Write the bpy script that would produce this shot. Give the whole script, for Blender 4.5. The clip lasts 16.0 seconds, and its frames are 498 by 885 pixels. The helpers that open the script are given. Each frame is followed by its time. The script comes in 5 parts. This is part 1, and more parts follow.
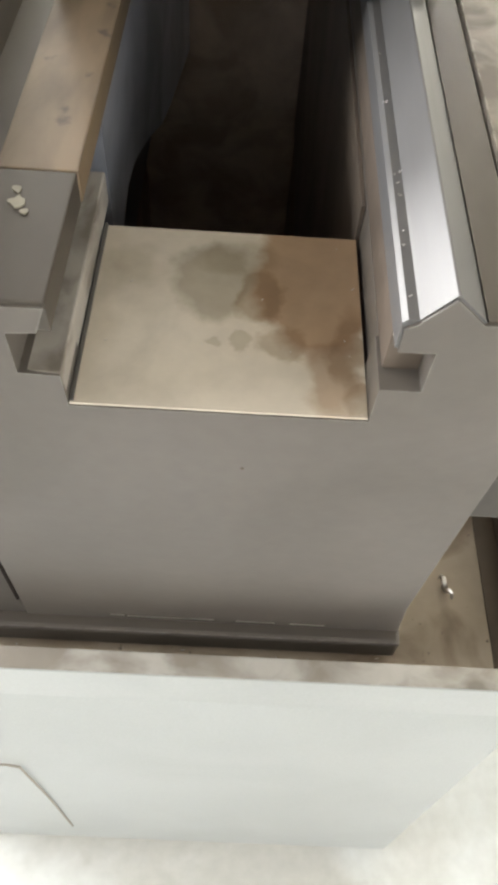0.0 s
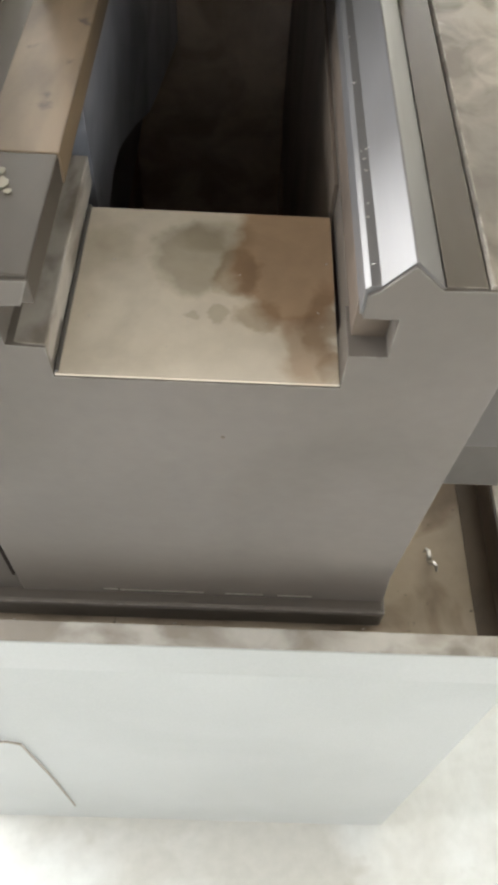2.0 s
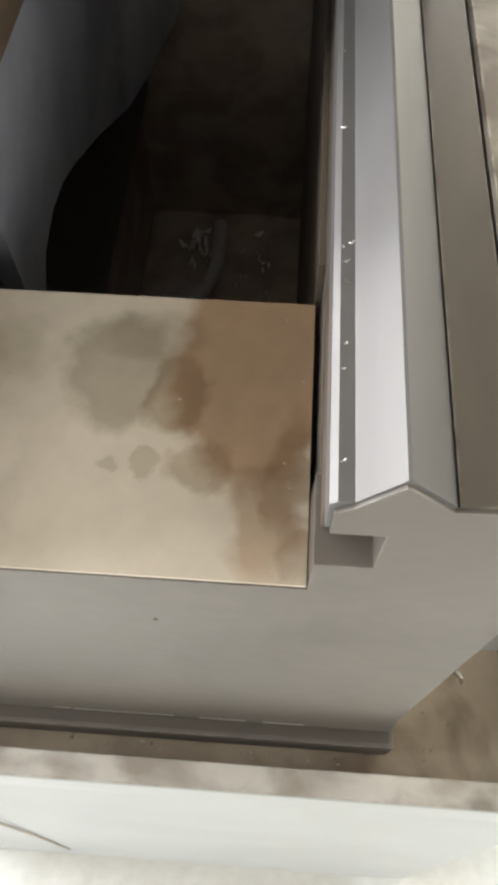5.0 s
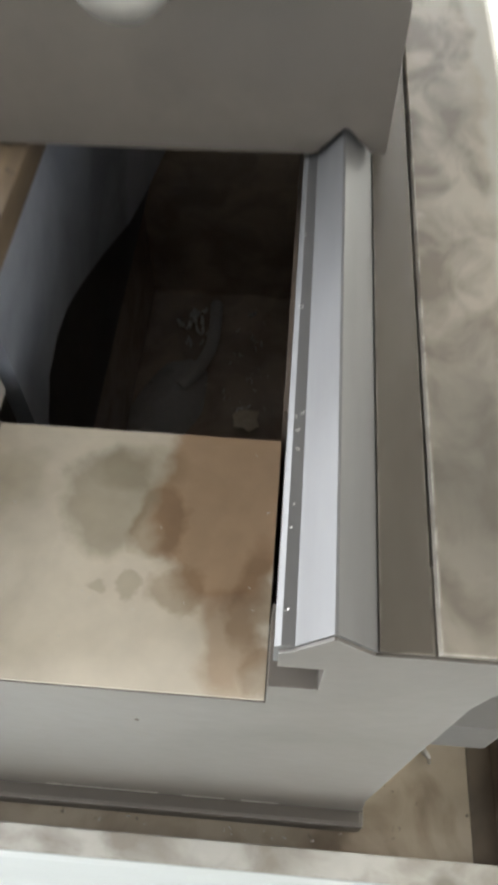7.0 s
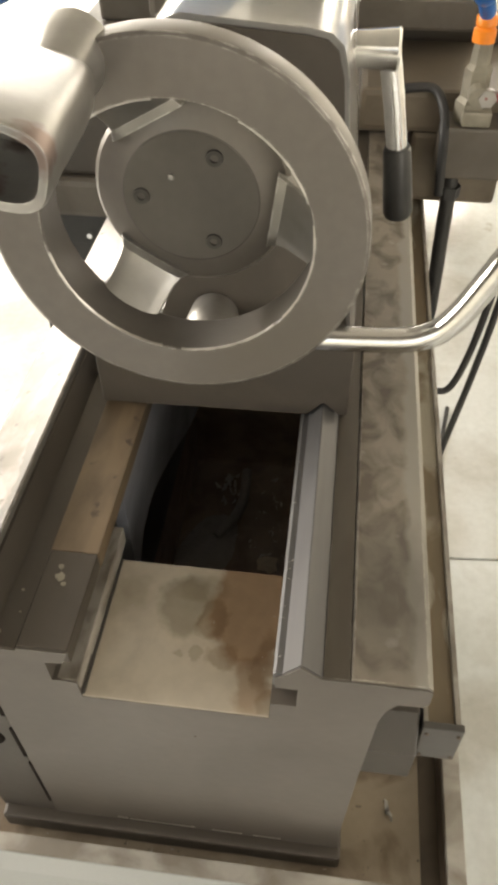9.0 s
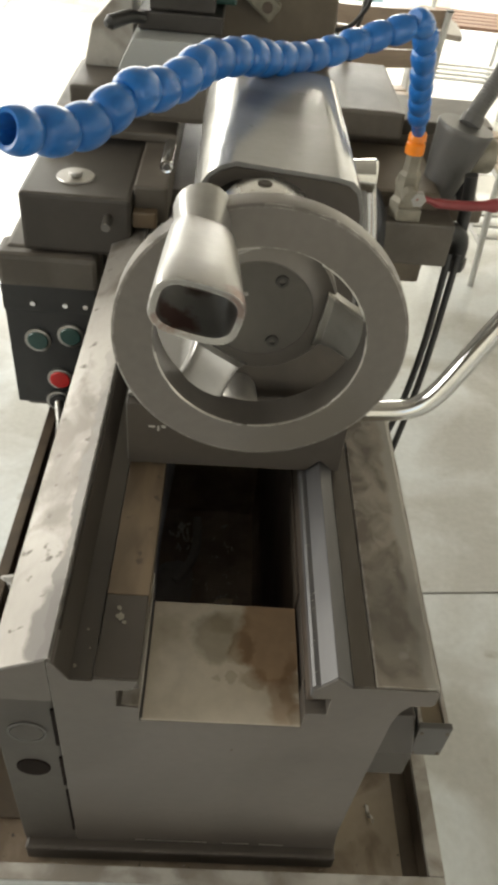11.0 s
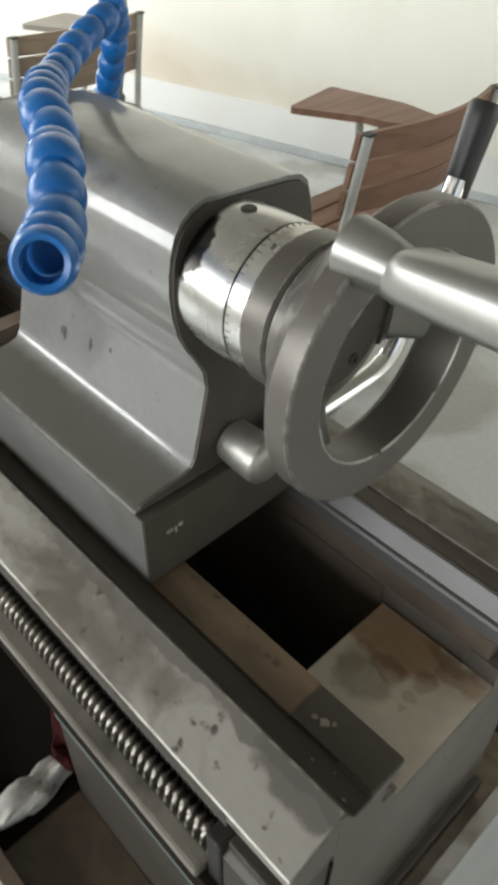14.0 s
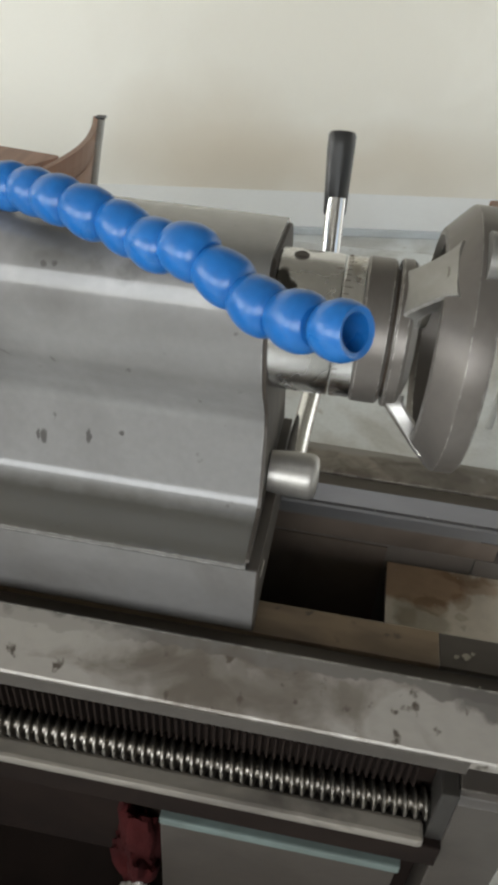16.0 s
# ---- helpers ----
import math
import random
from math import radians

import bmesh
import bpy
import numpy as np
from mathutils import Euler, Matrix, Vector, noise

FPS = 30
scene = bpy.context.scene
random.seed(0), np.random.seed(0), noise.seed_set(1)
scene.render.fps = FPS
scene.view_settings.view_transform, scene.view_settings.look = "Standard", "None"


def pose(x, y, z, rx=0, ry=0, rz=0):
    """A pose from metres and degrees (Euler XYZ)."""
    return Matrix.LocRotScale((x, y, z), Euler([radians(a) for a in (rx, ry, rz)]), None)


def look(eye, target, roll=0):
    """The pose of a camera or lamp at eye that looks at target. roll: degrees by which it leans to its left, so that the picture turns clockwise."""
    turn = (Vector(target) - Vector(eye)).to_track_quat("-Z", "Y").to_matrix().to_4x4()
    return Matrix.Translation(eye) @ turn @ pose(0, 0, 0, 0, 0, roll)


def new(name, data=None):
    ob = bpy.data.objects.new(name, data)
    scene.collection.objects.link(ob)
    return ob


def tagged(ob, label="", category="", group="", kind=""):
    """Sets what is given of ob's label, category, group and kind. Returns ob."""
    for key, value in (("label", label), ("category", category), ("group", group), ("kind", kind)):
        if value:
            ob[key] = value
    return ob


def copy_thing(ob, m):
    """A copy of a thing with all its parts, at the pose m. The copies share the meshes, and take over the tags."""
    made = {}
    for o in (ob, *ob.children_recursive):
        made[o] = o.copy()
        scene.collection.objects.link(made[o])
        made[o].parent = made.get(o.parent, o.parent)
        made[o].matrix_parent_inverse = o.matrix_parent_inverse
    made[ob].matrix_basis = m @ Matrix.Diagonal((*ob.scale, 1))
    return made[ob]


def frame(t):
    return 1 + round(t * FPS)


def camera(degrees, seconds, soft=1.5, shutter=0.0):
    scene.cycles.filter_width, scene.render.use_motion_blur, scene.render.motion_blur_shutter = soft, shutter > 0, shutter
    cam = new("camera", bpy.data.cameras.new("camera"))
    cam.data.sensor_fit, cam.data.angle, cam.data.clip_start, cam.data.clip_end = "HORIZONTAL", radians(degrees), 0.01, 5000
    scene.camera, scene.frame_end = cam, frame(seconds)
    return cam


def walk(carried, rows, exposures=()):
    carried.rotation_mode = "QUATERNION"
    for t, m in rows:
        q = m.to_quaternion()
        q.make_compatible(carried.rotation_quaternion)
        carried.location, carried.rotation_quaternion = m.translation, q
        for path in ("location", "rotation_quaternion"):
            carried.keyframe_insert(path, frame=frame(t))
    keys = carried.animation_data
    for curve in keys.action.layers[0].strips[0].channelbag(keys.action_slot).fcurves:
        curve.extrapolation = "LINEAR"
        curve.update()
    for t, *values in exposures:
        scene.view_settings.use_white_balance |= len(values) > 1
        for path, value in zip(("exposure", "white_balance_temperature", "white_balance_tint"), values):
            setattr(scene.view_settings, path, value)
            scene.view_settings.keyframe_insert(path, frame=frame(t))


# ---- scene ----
cam = camera(36.66, 16.0, soft=4.0, shutter=0.35)
# seconds, eye, yaw to the left, pitch, roll (degrees)
ROWS = [
    (0.0, 0.0063, -0.1940, 1.1593, -2.33, -56.20, 5.03),
    (0.5, 0.0076, -0.1862, 1.1469, -0.83, -56.69, 4.10),
    (1.0, 0.0004, -0.2040, 1.1515, -0.15, -56.88, 3.78),
    (1.5, 0.0008, -0.2141, 1.1619, -0.31, -56.63, 3.34),
    (2.0, 0.0178, -0.2138, 1.1664, -2.10, -56.58, 4.00),
    (2.5, 0.0361, -0.2047, 1.1722, -2.08, -56.64, 3.57),
    (3.0, 0.0582, -0.1955, 1.1773, -2.00, -56.78, 3.37),
    (3.5, 0.0767, -0.1781, 1.1726, -1.99, -56.92, 3.00),
    (4.0, 0.0702, -0.1436, 1.1603, 2.24, -58.31, 0.11),
    (4.2, 0.0631, -0.1272, 1.1422, 3.67, -59.70, -0.91),
    (6.3, 0.0506, -0.0504, 1.1183, 4.70, -60.69, 0.24),
    (6.6, 0.0545, -0.0496, 1.1236, 4.44, -59.55, 0.61),
    (7.0, 0.0653, -0.0719, 1.1793, 4.42, -56.95, 0.14),
    (7.5, 0.0615, -0.1154, 1.2821, 6.26, -50.20, 0.27),
    (8.0, 0.0618, -0.1789, 1.3500, 6.42, -48.17, 0.03),
    (8.5, 0.0694, -0.2010, 1.3833, 7.88, -45.95, 0.18),
    (9.0, 0.0833, -0.2225, 1.3938, 7.51, -45.91, -0.52),
    (9.2, 0.0868, -0.2343, 1.4028, 7.59, -45.35, -0.37),
    (11.3, -0.0542, -0.3161, 1.4874, -7.74, -40.68, 7.27),
    (11.5, -0.0738, -0.3245, 1.4935, -10.62, -39.80, 7.24),
    (12.0, -0.0941, -0.2996, 1.4719, -15.53, -40.89, 6.14),
    (12.5, -0.0857, -0.2424, 1.4646, -15.83, -41.96, 2.49),
    (13.0, -0.1461, -0.2092, 1.4725, -25.54, -41.97, 2.89),
    (13.1, -0.1684, -0.2036, 1.4739, 331.14, -42.69, 3.00),
    (13.5, -0.2697, -0.1706, 1.4841, -38.21, -41.87, 0.56),
    (14.0, -0.3130, -0.0971, 1.4530, -44.06, -41.49, 0.77),
    (14.4, -0.2947, -0.0192, 1.4642, -51.42, -40.74, 0.88),
    (14.5, -0.2951, -0.0057, 1.4624, -54.44, -41.02, 2.50),
    (15.0, -0.3597, 0.0461, 1.4773, -64.57, -39.69, 3.21),
    (15.5, -0.4676, 0.1270, 1.4885, -75.22, -38.41, 1.96),
    (16.0, -0.4958, 0.1959, 1.4718, -82.41, -38.45, 4.05),
]


def eye_pose(x, y, z, yaw, pitch, roll):
    return pose(x, y, z) @ pose(0, 0, 0, 0, 0, yaw) @ pose(0, 0, 0, 90 + pitch) @ pose(0, 0, 0, 0, 0, roll)


EXPOSURES = [(0.0, 1.86, 6850, 11), (2.5, 1.77, 6760, 11), (4.2, 1.92, 6900, 12), (6.5, 1.88, 6600, 10), (7.5, 2.05, 6350, 9), (8.0, 1.36, 6950, 11), (8.5, 1.02, 7800, 12), (9.2, 1.12, 7900, 12), (11.3, 0.44, 7350, 8), (13.0, 0.40, 7150, 7), (14.0, 0.16, 6750, 7), (14.5, 0.19, 6680, 8), (15.0, 0.22, 6550, 8), (16.0, 0.08, 6680, 9)]
walk(cam, [(t, eye_pose(*p)) for t, *p in ROWS], EXPOSURES)

# ---- light ----
world = bpy.data.worlds.new("sky")
scene.world = world
world.use_nodes = True
wn = world.node_tree.nodes
sky = wn.new("ShaderNodeTexSky")
sky.sky_type, sky.sun_disc = "NISHITA", False
sky.sun_elevation, sky.sun_rotation = radians(50), radians(250)
world.node_tree.links.new(sky.outputs[0], wn["Background"].inputs[0])
wn["Background"].inputs[1].default_value = 0.12

ROOM = pose(0, 0, 0, 0, 0, 4.5)  # the room stands slightly turned to the lathe
SIDE = pose(3.13, 0, 0, 0, 0, 12.4)  # the wall behind the chairs runs askew to the lathe
WEST, EAST, SOUTH, NORTH, HIGH = -3.4, 4.3, -3.2, 6.4, 3.3
# The door-high south opening is assumed, added to brighten the floor nearby.
WEST_WINDOWS, SOUTH_WINDOWS, NORTH_WINDOWS = [(1.0, 3.0, 1.25), (4.5, 2.2, 1.20)], [(-1.6, 2.2, 0.95), (2.4, 1.8, 0.04)], [(-1.35, 2.6, 0.95), (0.98, 1.5, 0.04)]  # centre along the wall, width, sill
HEAD = 2.75


def area(name, at, direction, w, h, power, colour):
    data = bpy.data.lights.new(name, "AREA")
    data.shape, data.size, data.size_y, data.energy, data.color = "RECTANGLE", w, h, power, colour
    ob = new(name, data)
    eye = ROOM @ Vector(at)
    ob.matrix_world = look(eye, eye + (ROOM.to_3x3() @ Vector(direction)))
    return ob


DAY = (0.95, 0.98, 1.0)
for c, w, sill in WEST_WINDOWS:
    area("window_daylight", (WEST + 0.02, c, (sill + HEAD) / 2), (1, 0, -0.15), w, HEAD - sill, 120 if c > 3 else 86, DAY)
# The stronger south lamp fills the added doorway.
for c, w, sill in SOUTH_WINDOWS:
    area("window_daylight", (c, SOUTH + 0.02, (sill + HEAD) / 2), (0, 1, -0.15), w, HEAD - sill, 4 if c < 0 else 28, DAY)
for c, w, sill in NORTH_WINDOWS:
    area("window_daylight", (c, NORTH - 0.02, (sill + HEAD) / 2), (0, -1, -0.15), w, HEAD - sill, (30 if sill > 0.5 else 90) * w, DAY)


# ---- materials ----
def material(name, colour, rough=0.5, metal=0.0, second=None, amount=0.5, scale=6.0, grain=120.0, bump=0.15, rough2=None,
             stretch=(1, 1, 1), contrast=(0.42, 0.62), coat=0.0, speck=None, varied=0.0):
    """Two colours mixed by a broad stain noise, with fine grain in colour, gloss and relief."""
    m = bpy.data.materials.new(name)
    m.use_nodes = True
    nt = m.node_tree
    n, link = nt.nodes, nt.links.new
    b = n["Principled BSDF"]
    coord = n.new("ShaderNodeTexCoord")
    mapping = n.new("ShaderNodeMapping")
    mapping.inputs["Scale"].default_value = stretch
    link(coord.outputs["Object"], mapping.inputs[0])
    broad = n.new("ShaderNodeTexNoise")
    broad.inputs["Scale"].default_value, broad.inputs["Detail"].default_value = scale, 6.0
    broad.inputs["Distortion"].default_value = 0.6
    link(mapping.outputs[0], broad.inputs[0])
    fine = n.new("ShaderNodeTexNoise")
    fine.inputs["Scale"].default_value, fine.inputs["Detail"].default_value = grain, 5.0
    link(mapping.outputs[0], fine.inputs[0])
    ramp = n.new("ShaderNodeMapRange")
    ramp.inputs[1].default_value, ramp.inputs[2].default_value = contrast
    ramp.inputs[4].default_value = amount
    link(broad.outputs[0], ramp.inputs[0])
    mix = n.new("ShaderNodeMix")
    mix.data_type = "RGBA"
    mix.inputs[6].default_value = (*colour, 1)
    mix.inputs[7].default_value = (*(second or [c * 0.7 for c in colour]), 1)
    link(ramp.outputs[0], mix.inputs[0])
    shade = n.new("ShaderNodeMapRange")
    shade.inputs[1].default_value, shade.inputs[2].default_value = 0.3, 0.7
    shade.inputs[3].default_value, shade.inputs[4].default_value = 0.95, 1.04
    link(fine.outputs[0], shade.inputs[0])
    mul = n.new("ShaderNodeMix")
    mul.data_type, mul.blend_type = "RGBA", "MULTIPLY"
    mul.inputs[0].default_value = 1.0
    link(mix.outputs[2], mul.inputs[6])
    link(shade.outputs[0], mul.inputs[7])
    out = mul.outputs[2]
    if speck:
        spots = n.new("ShaderNodeTexNoise")
        spots.inputs["Scale"].default_value, spots.inputs["Detail"].default_value = speck[1], 3.0
        link(coord.outputs["Object"], spots.inputs[0])
        cut = n.new("ShaderNodeMapRange")
        cut.inputs[1].default_value, cut.inputs[2].default_value = speck[2], speck[2] + 0.08
        link(spots.outputs[0], cut.inputs[0])
        mix2 = n.new("ShaderNodeMix")
        mix2.data_type = "RGBA"
        mix2.inputs[7].default_value = (*speck[0], 1)
        link(cut.outputs[0], mix2.inputs[0])
        link(out, mix2.inputs[6])
        out = mix2.outputs[2]
    if varied:
        info = n.new("ShaderNodeObjectInfo")
        rng = n.new("ShaderNodeMapRange")
        rng.inputs[3].default_value, rng.inputs[4].default_value = 1 - varied, 1 + varied
        link(info.outputs["Random"], rng.inputs[0])
        vary = n.new("ShaderNodeMix")
        vary.data_type, vary.blend_type = "RGBA", "MULTIPLY"
        vary.inputs[0].default_value = 1.0
        link(out, vary.inputs[6])
        link(rng.outputs[0], vary.inputs[7])
        out = vary.outputs[2]
    link(out, b.inputs["Base Color"])
    gloss = n.new("ShaderNodeMapRange")
    gloss.inputs[3].default_value = rough - 0.05
    gloss.inputs[4].default_value = (rough2 if rough2 is not None else rough + 0.12)
    link(broad.outputs[0], gloss.inputs[0])
    link(gloss.outputs[0], b.inputs["Roughness"])
    b.inputs["Metallic"].default_value = metal
    b.inputs["Coat Weight"].default_value, b.inputs["Coat Roughness"].default_value = coat, 0.09
    relief = n.new("ShaderNodeBump")
    relief.inputs["Strength"].default_value, relief.inputs["Distance"].default_value = bump, 0.0015
    link(fine.outputs[0], relief.inputs["Height"])
    link(relief.outputs[0], b.inputs["Normal"])
    return m


GREY = material("grey_machine_paint", (0.116, 0.101, 0.089), 0.40, 0, (0.083, 0.072, 0.061), 0.6, 5, 90, 0.12)
GREY_DARK = material("dark_grey_paint", (0.085, 0.08, 0.076), 0.45, 0, (0.055, 0.05, 0.046), 0.6, 8, 90, 0.15)
TAIL = material("light_grey_enamel", (0.204, 0.201, 0.197), 0.36, 0, (0.155, 0.151, 0.146), 0.6, 9, 140, 0.05, rough2=0.48, coat=0.8, speck=((0.08, 0.075, 0.07), 60, 0.70))
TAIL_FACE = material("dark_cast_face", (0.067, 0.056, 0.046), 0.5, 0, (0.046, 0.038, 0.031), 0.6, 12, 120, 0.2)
GROUND = material("ground_steel", (0.155, 0.152, 0.154), 0.43, 0.46, (0.108, 0.103, 0.100), 0.5, 14, 160, 0.02, stretch=(1, 0.12, 1), rough2=0.50)
GULLY = material("grimy_oiled_gully", (0.074, 0.062, 0.050), 0.42, 0.2, (0.044, 0.036, 0.029), 0.7, 11, 110, 0.1, stretch=(1, 0.35, 1))
OILED = material("oiled_way_steel", (0.118, 0.102, 0.087), 0.38, 0.4, (0.072, 0.060, 0.050), 0.6, 9, 120, 0.08, stretch=(1, 0.35, 1))
WORN = material("worn_bright_way", (0.315, 0.294, 0.268), 0.32, 0.3, (0.150, 0.130, 0.108), 0.85, 24, 130, 0.08, stretch=(1, 0.55, 1), rough2=0.48, contrast=(0.47, 0.60), speck=((0.075, 0.062, 0.05), 75, 0.645))
BACKWAY = material("stained_back_way", (0.235, 0.207, 0.172), 0.40, 0.3, (0.100, 0.080, 0.062), 0.85, 42, 120, 0.08, stretch=(1, 0.75, 1), contrast=(0.43, 0.62), speck=((0.33, 0.31, 0.28), 40, 0.64))
TAN = material("tan_stained_way", (0.185, 0.133, 0.086), 0.45, 0.25, (0.095, 0.069, 0.046), 0.85, 22, 110, 0.08, stretch=(1, 0.3, 1), contrast=(0.45, 0.66), speck=((0.075, 0.058, 0.042), 60, 0.66))
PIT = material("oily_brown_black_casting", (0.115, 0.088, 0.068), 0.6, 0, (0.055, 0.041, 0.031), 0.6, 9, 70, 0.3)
SUMP = material("oily_brown_casting", (0.50, 0.41, 0.345), 0.14, 0, (0.32, 0.255, 0.205), 0.7, 16, 70, 0.10, rough2=0.30)
CHROME = material("polished_steel", (0.78, 0.78, 0.77), 0.13, 1.0, (0.62, 0.61, 0.6), 0.5, 12, 160, 0.02, rough2=0.24)
SATIN = material("satin_steel", (0.36, 0.35, 0.335), 0.30, 1.0, (0.28, 0.27, 0.25), 0.5, 12, 160, 0.03, rough2=0.4)
HANDLE = material("polished_handle_steel", (0.36, 0.354, 0.343), 0.36, 0.85, (0.25, 0.242, 0.230), 0.5, 10, 140, 0.03, rough2=0.44)
TEAL = material("dull_teal_paint", (0.14, 0.18, 0.17), 0.4, 0, (0.09, 0.11, 0.10), 0.6, 12, 100, 0.08)
THREAD = material("oily_thread_steel", (0.27, 0.25, 0.225), 0.30, 1.0, (0.16, 0.146, 0.128), 0.6, 18, 160, 0.04, rough2=0.45)
# Near black: oil on the tray, and painted shade in recesses.
OIL_SHADE = material("oil_black_with_shade", (0.013, 0.008, 0.006), 0.85, 0, (0.008, 0.005, 0.004), 0.7, 10, 80, 0.15)
STRIP = material("worn_pale_strip", (0.25, 0.228, 0.198), 0.4, 0.3, (0.085, 0.075, 0.066), 0.8, 22, 120, 0.08, stretch=(1, 0.4, 1), contrast=(0.48, 0.62))
GREY_BROWN = material("grimy_bracket_paint", (0.054, 0.046, 0.039), 0.46, 0, (0.036, 0.030, 0.025), 0.6, 9, 90, 0.12)
GRIME = material("grimy_dark_iron", (0.026, 0.023, 0.020), 0.5, 0.1, (0.016, 0.014, 0.012), 0.6, 12, 90, 0.12)
KNOB = material("dull_turned_steel", (0.44, 0.425, 0.40), 0.40, 0.8, (0.34, 0.325, 0.30), 0.5, 24, 160, 0.04, rough2=0.5)
BARREL = material("polished_barrel_steel", (0.72, 0.72, 0.715), 0.22, 1.0, (0.56, 0.55, 0.53), 0.6, 24, 160, 0.02, rough2=0.36, speck=((0.42, 0.40, 0.37), 80, 0.68))
WOOD_GREY = material("weathered_slat_wood", (0.31, 0.235, 0.175), 0.45, 0, (0.22, 0.16, 0.115), 0.7, 9, 120, 0.12, stretch=(0.25, 3, 3), varied=0.12)
SPOKE = material("bare_spoke_steel", (0.30, 0.292, 0.28), 0.28, 0.85, (0.20, 0.19, 0.178), 0.5, 14, 140, 0.03, rough2=0.44)
CARGREY = material("grimy_carriage_paint", (0.108, 0.093, 0.077), 0.45, 0, (0.066, 0.055, 0.044), 0.7, 9, 100, 0.12)
# Body enamel darkened: carries the shade low on the tailstock's side.
ENAMEL_SHADED = material("shaded_grey_enamel", (0.150, 0.146, 0.142), 0.38, 0, (0.105, 0.099, 0.092), 0.6, 12, 140, 0.05, coat=0.4)
SLUDGE = material("wet_grey_sludge", (0.52, 0.495, 0.49), 0.22, 0, (0.42, 0.40, 0.39), 0.6, 12, 140, 0.05, rough2=0.4)
CLOTH = material("grubby_white_cloth", (0.55, 0.53, 0.50), 0.9, 0, (0.36, 0.33, 0.29), 0.7, 30, 260, 0.5)
SCRAPED = material("scraped_grey_ledge", (0.40, 0.37, 0.335), 0.42, 0.25, (0.17, 0.145, 0.12), 0.8, 38, 120, 0.1, stretch=(1, 0.5, 1), contrast=(0.46, 0.6))
RAILTOP = material("scratched_brown_strip", (0.185, 0.142, 0.094), 0.45, 0.1, (0.36, 0.33, 0.27), 0.9, 34, 120, 0.1, stretch=(1, 0.3, 1), contrast=(0.53, 0.62))
SWARF = material("tangled_bright_swarf", (0.90, 0.89, 0.87), 0.25, 0.1, (0.66, 0.63, 0.58), 0.5, 40, 200, 0.05)
FLAKE = material("dry_tan_flake", (0.84, 0.74, 0.62), 0.7, 0, (0.72, 0.60, 0.48), 0.6, 60, 160, 0.1)
BURR = material("bare_worn_edge", (0.62, 0.6, 0.57), 0.28, 1.0, (0.4, 0.38, 0.35), 0.6, 60, 160, 0.03)
KHAKI = material("dusty_fitting", (0.25, 0.23, 0.185), 0.5, 0.3, (0.15, 0.135, 0.105), 0.7, 22, 150, 0.1)
BROWN = material("oily_brown_guard", (0.155, 0.125, 0.092), 0.45, 0.1, (0.10, 0.08, 0.058), 0.7, 7, 100, 0.1)
TABLET = material("grey_brown_laminate", (0.30, 0.27, 0.235), 0.4, 0, (0.24, 0.21, 0.18), 0.5, 8, 140, 0.05)
TRAYDARK = material("dark_tray_brown", (0.10, 0.073, 0.05), 0.35, 0, (0.055, 0.04, 0.028), 0.8, 18, 90, 0.1)
LAMPGREY = material("grey_lamp_base", (0.10, 0.098, 0.094), 0.42, 0, (0.075, 0.072, 0.07), 0.5, 9, 120, 0.08)
WHEEL = material("dull_cast_wheel", (0.166, 0.151, 0.138), 0.36, 0.50, (0.132, 0.120, 0.108), 0.5, 6, 140, 0.02, rough2=0.44)
WEST_PAINT = material("brown_grey_wall_paint", (0.30, 0.27, 0.23), 0.7, 0, (0.25, 0.22, 0.19), 0.5, 1.5, 60, 0.05)
# Bluish base colour carries the window light reflected on the pit wall.
PITWALL = material("oily_casting_with_blue_sheen", (0.31, 0.325, 0.37), 0.32, 0.2, (0.13, 0.138, 0.165), 0.7, 9, 70, 0.2)
# Wheel metal darkened for the shadow on the hub face.
HUB_SHADED = material("shaded_hub_face", (0.095, 0.087, 0.077), 0.42, 0.4, (0.07, 0.063, 0.056), 0.5, 12, 140, 0.04)
BLACK = material("black_plastic", (0.018, 0.018, 0.018), 0.38, 0, (0.03, 0.03, 0.03), 0.5, 20, 200, 0.05)
RUBBER = material("black_rubber", (0.02, 0.02, 0.021), 0.55, 0, (0.035, 0.034, 0.033), 0.5, 20, 200, 0.1)
BLUE = material("blue_hose_plastic", (0.011, 0.135, 0.43), 0.26, 0, (0.010, 0.112, 0.36), 0.6, 14, 200, 0.02, rough2=0.38)
ORANGE = material("orange_plastic", (0.85, 0.24, 0.02), 0.35, 0, (0.75, 0.2, 0.02), 0.4, 20, 200, 0.03)
RED = material("red_lever_coating", (0.26, 0.045, 0.05), 0.42, 0, (0.16, 0.02, 0.02), 0.5, 20, 200, 0.05)
REDBTN = material("red_button_plastic", (0.6, 0.02, 0.02), 0.35, 0, (0.5, 0.02, 0.02), 0.4, 20, 200, 0.02)
GREENBTN = material("green_button_plastic", (0.02, 0.07, 0.06), 0.3, 0, (0.02, 0.05, 0.045), 0.4, 20, 200, 0.02)
TRAYMAT = material("pale_tray_paint", (0.42, 0.40, 0.365), 0.42, 0, (0.20, 0.17, 0.14), 0.8, 20, 90, 0.1, speck=((0.2, 0.18, 0.155), 18, 0.63))
TRAYIN = material("oil_stained_tray", (0.34, 0.28, 0.215), 0.4, 0, (0.15, 0.105, 0.07), 0.85, 16, 90, 0.1, speck=((0.06, 0.05, 0.04), 110, 0.68))
PEDESTAL = material("cream_pedestal_paint", (0.375, 0.388, 0.38), 0.38, 0, (0.335, 0.345, 0.335), 0.5, 4, 500, 0.0)
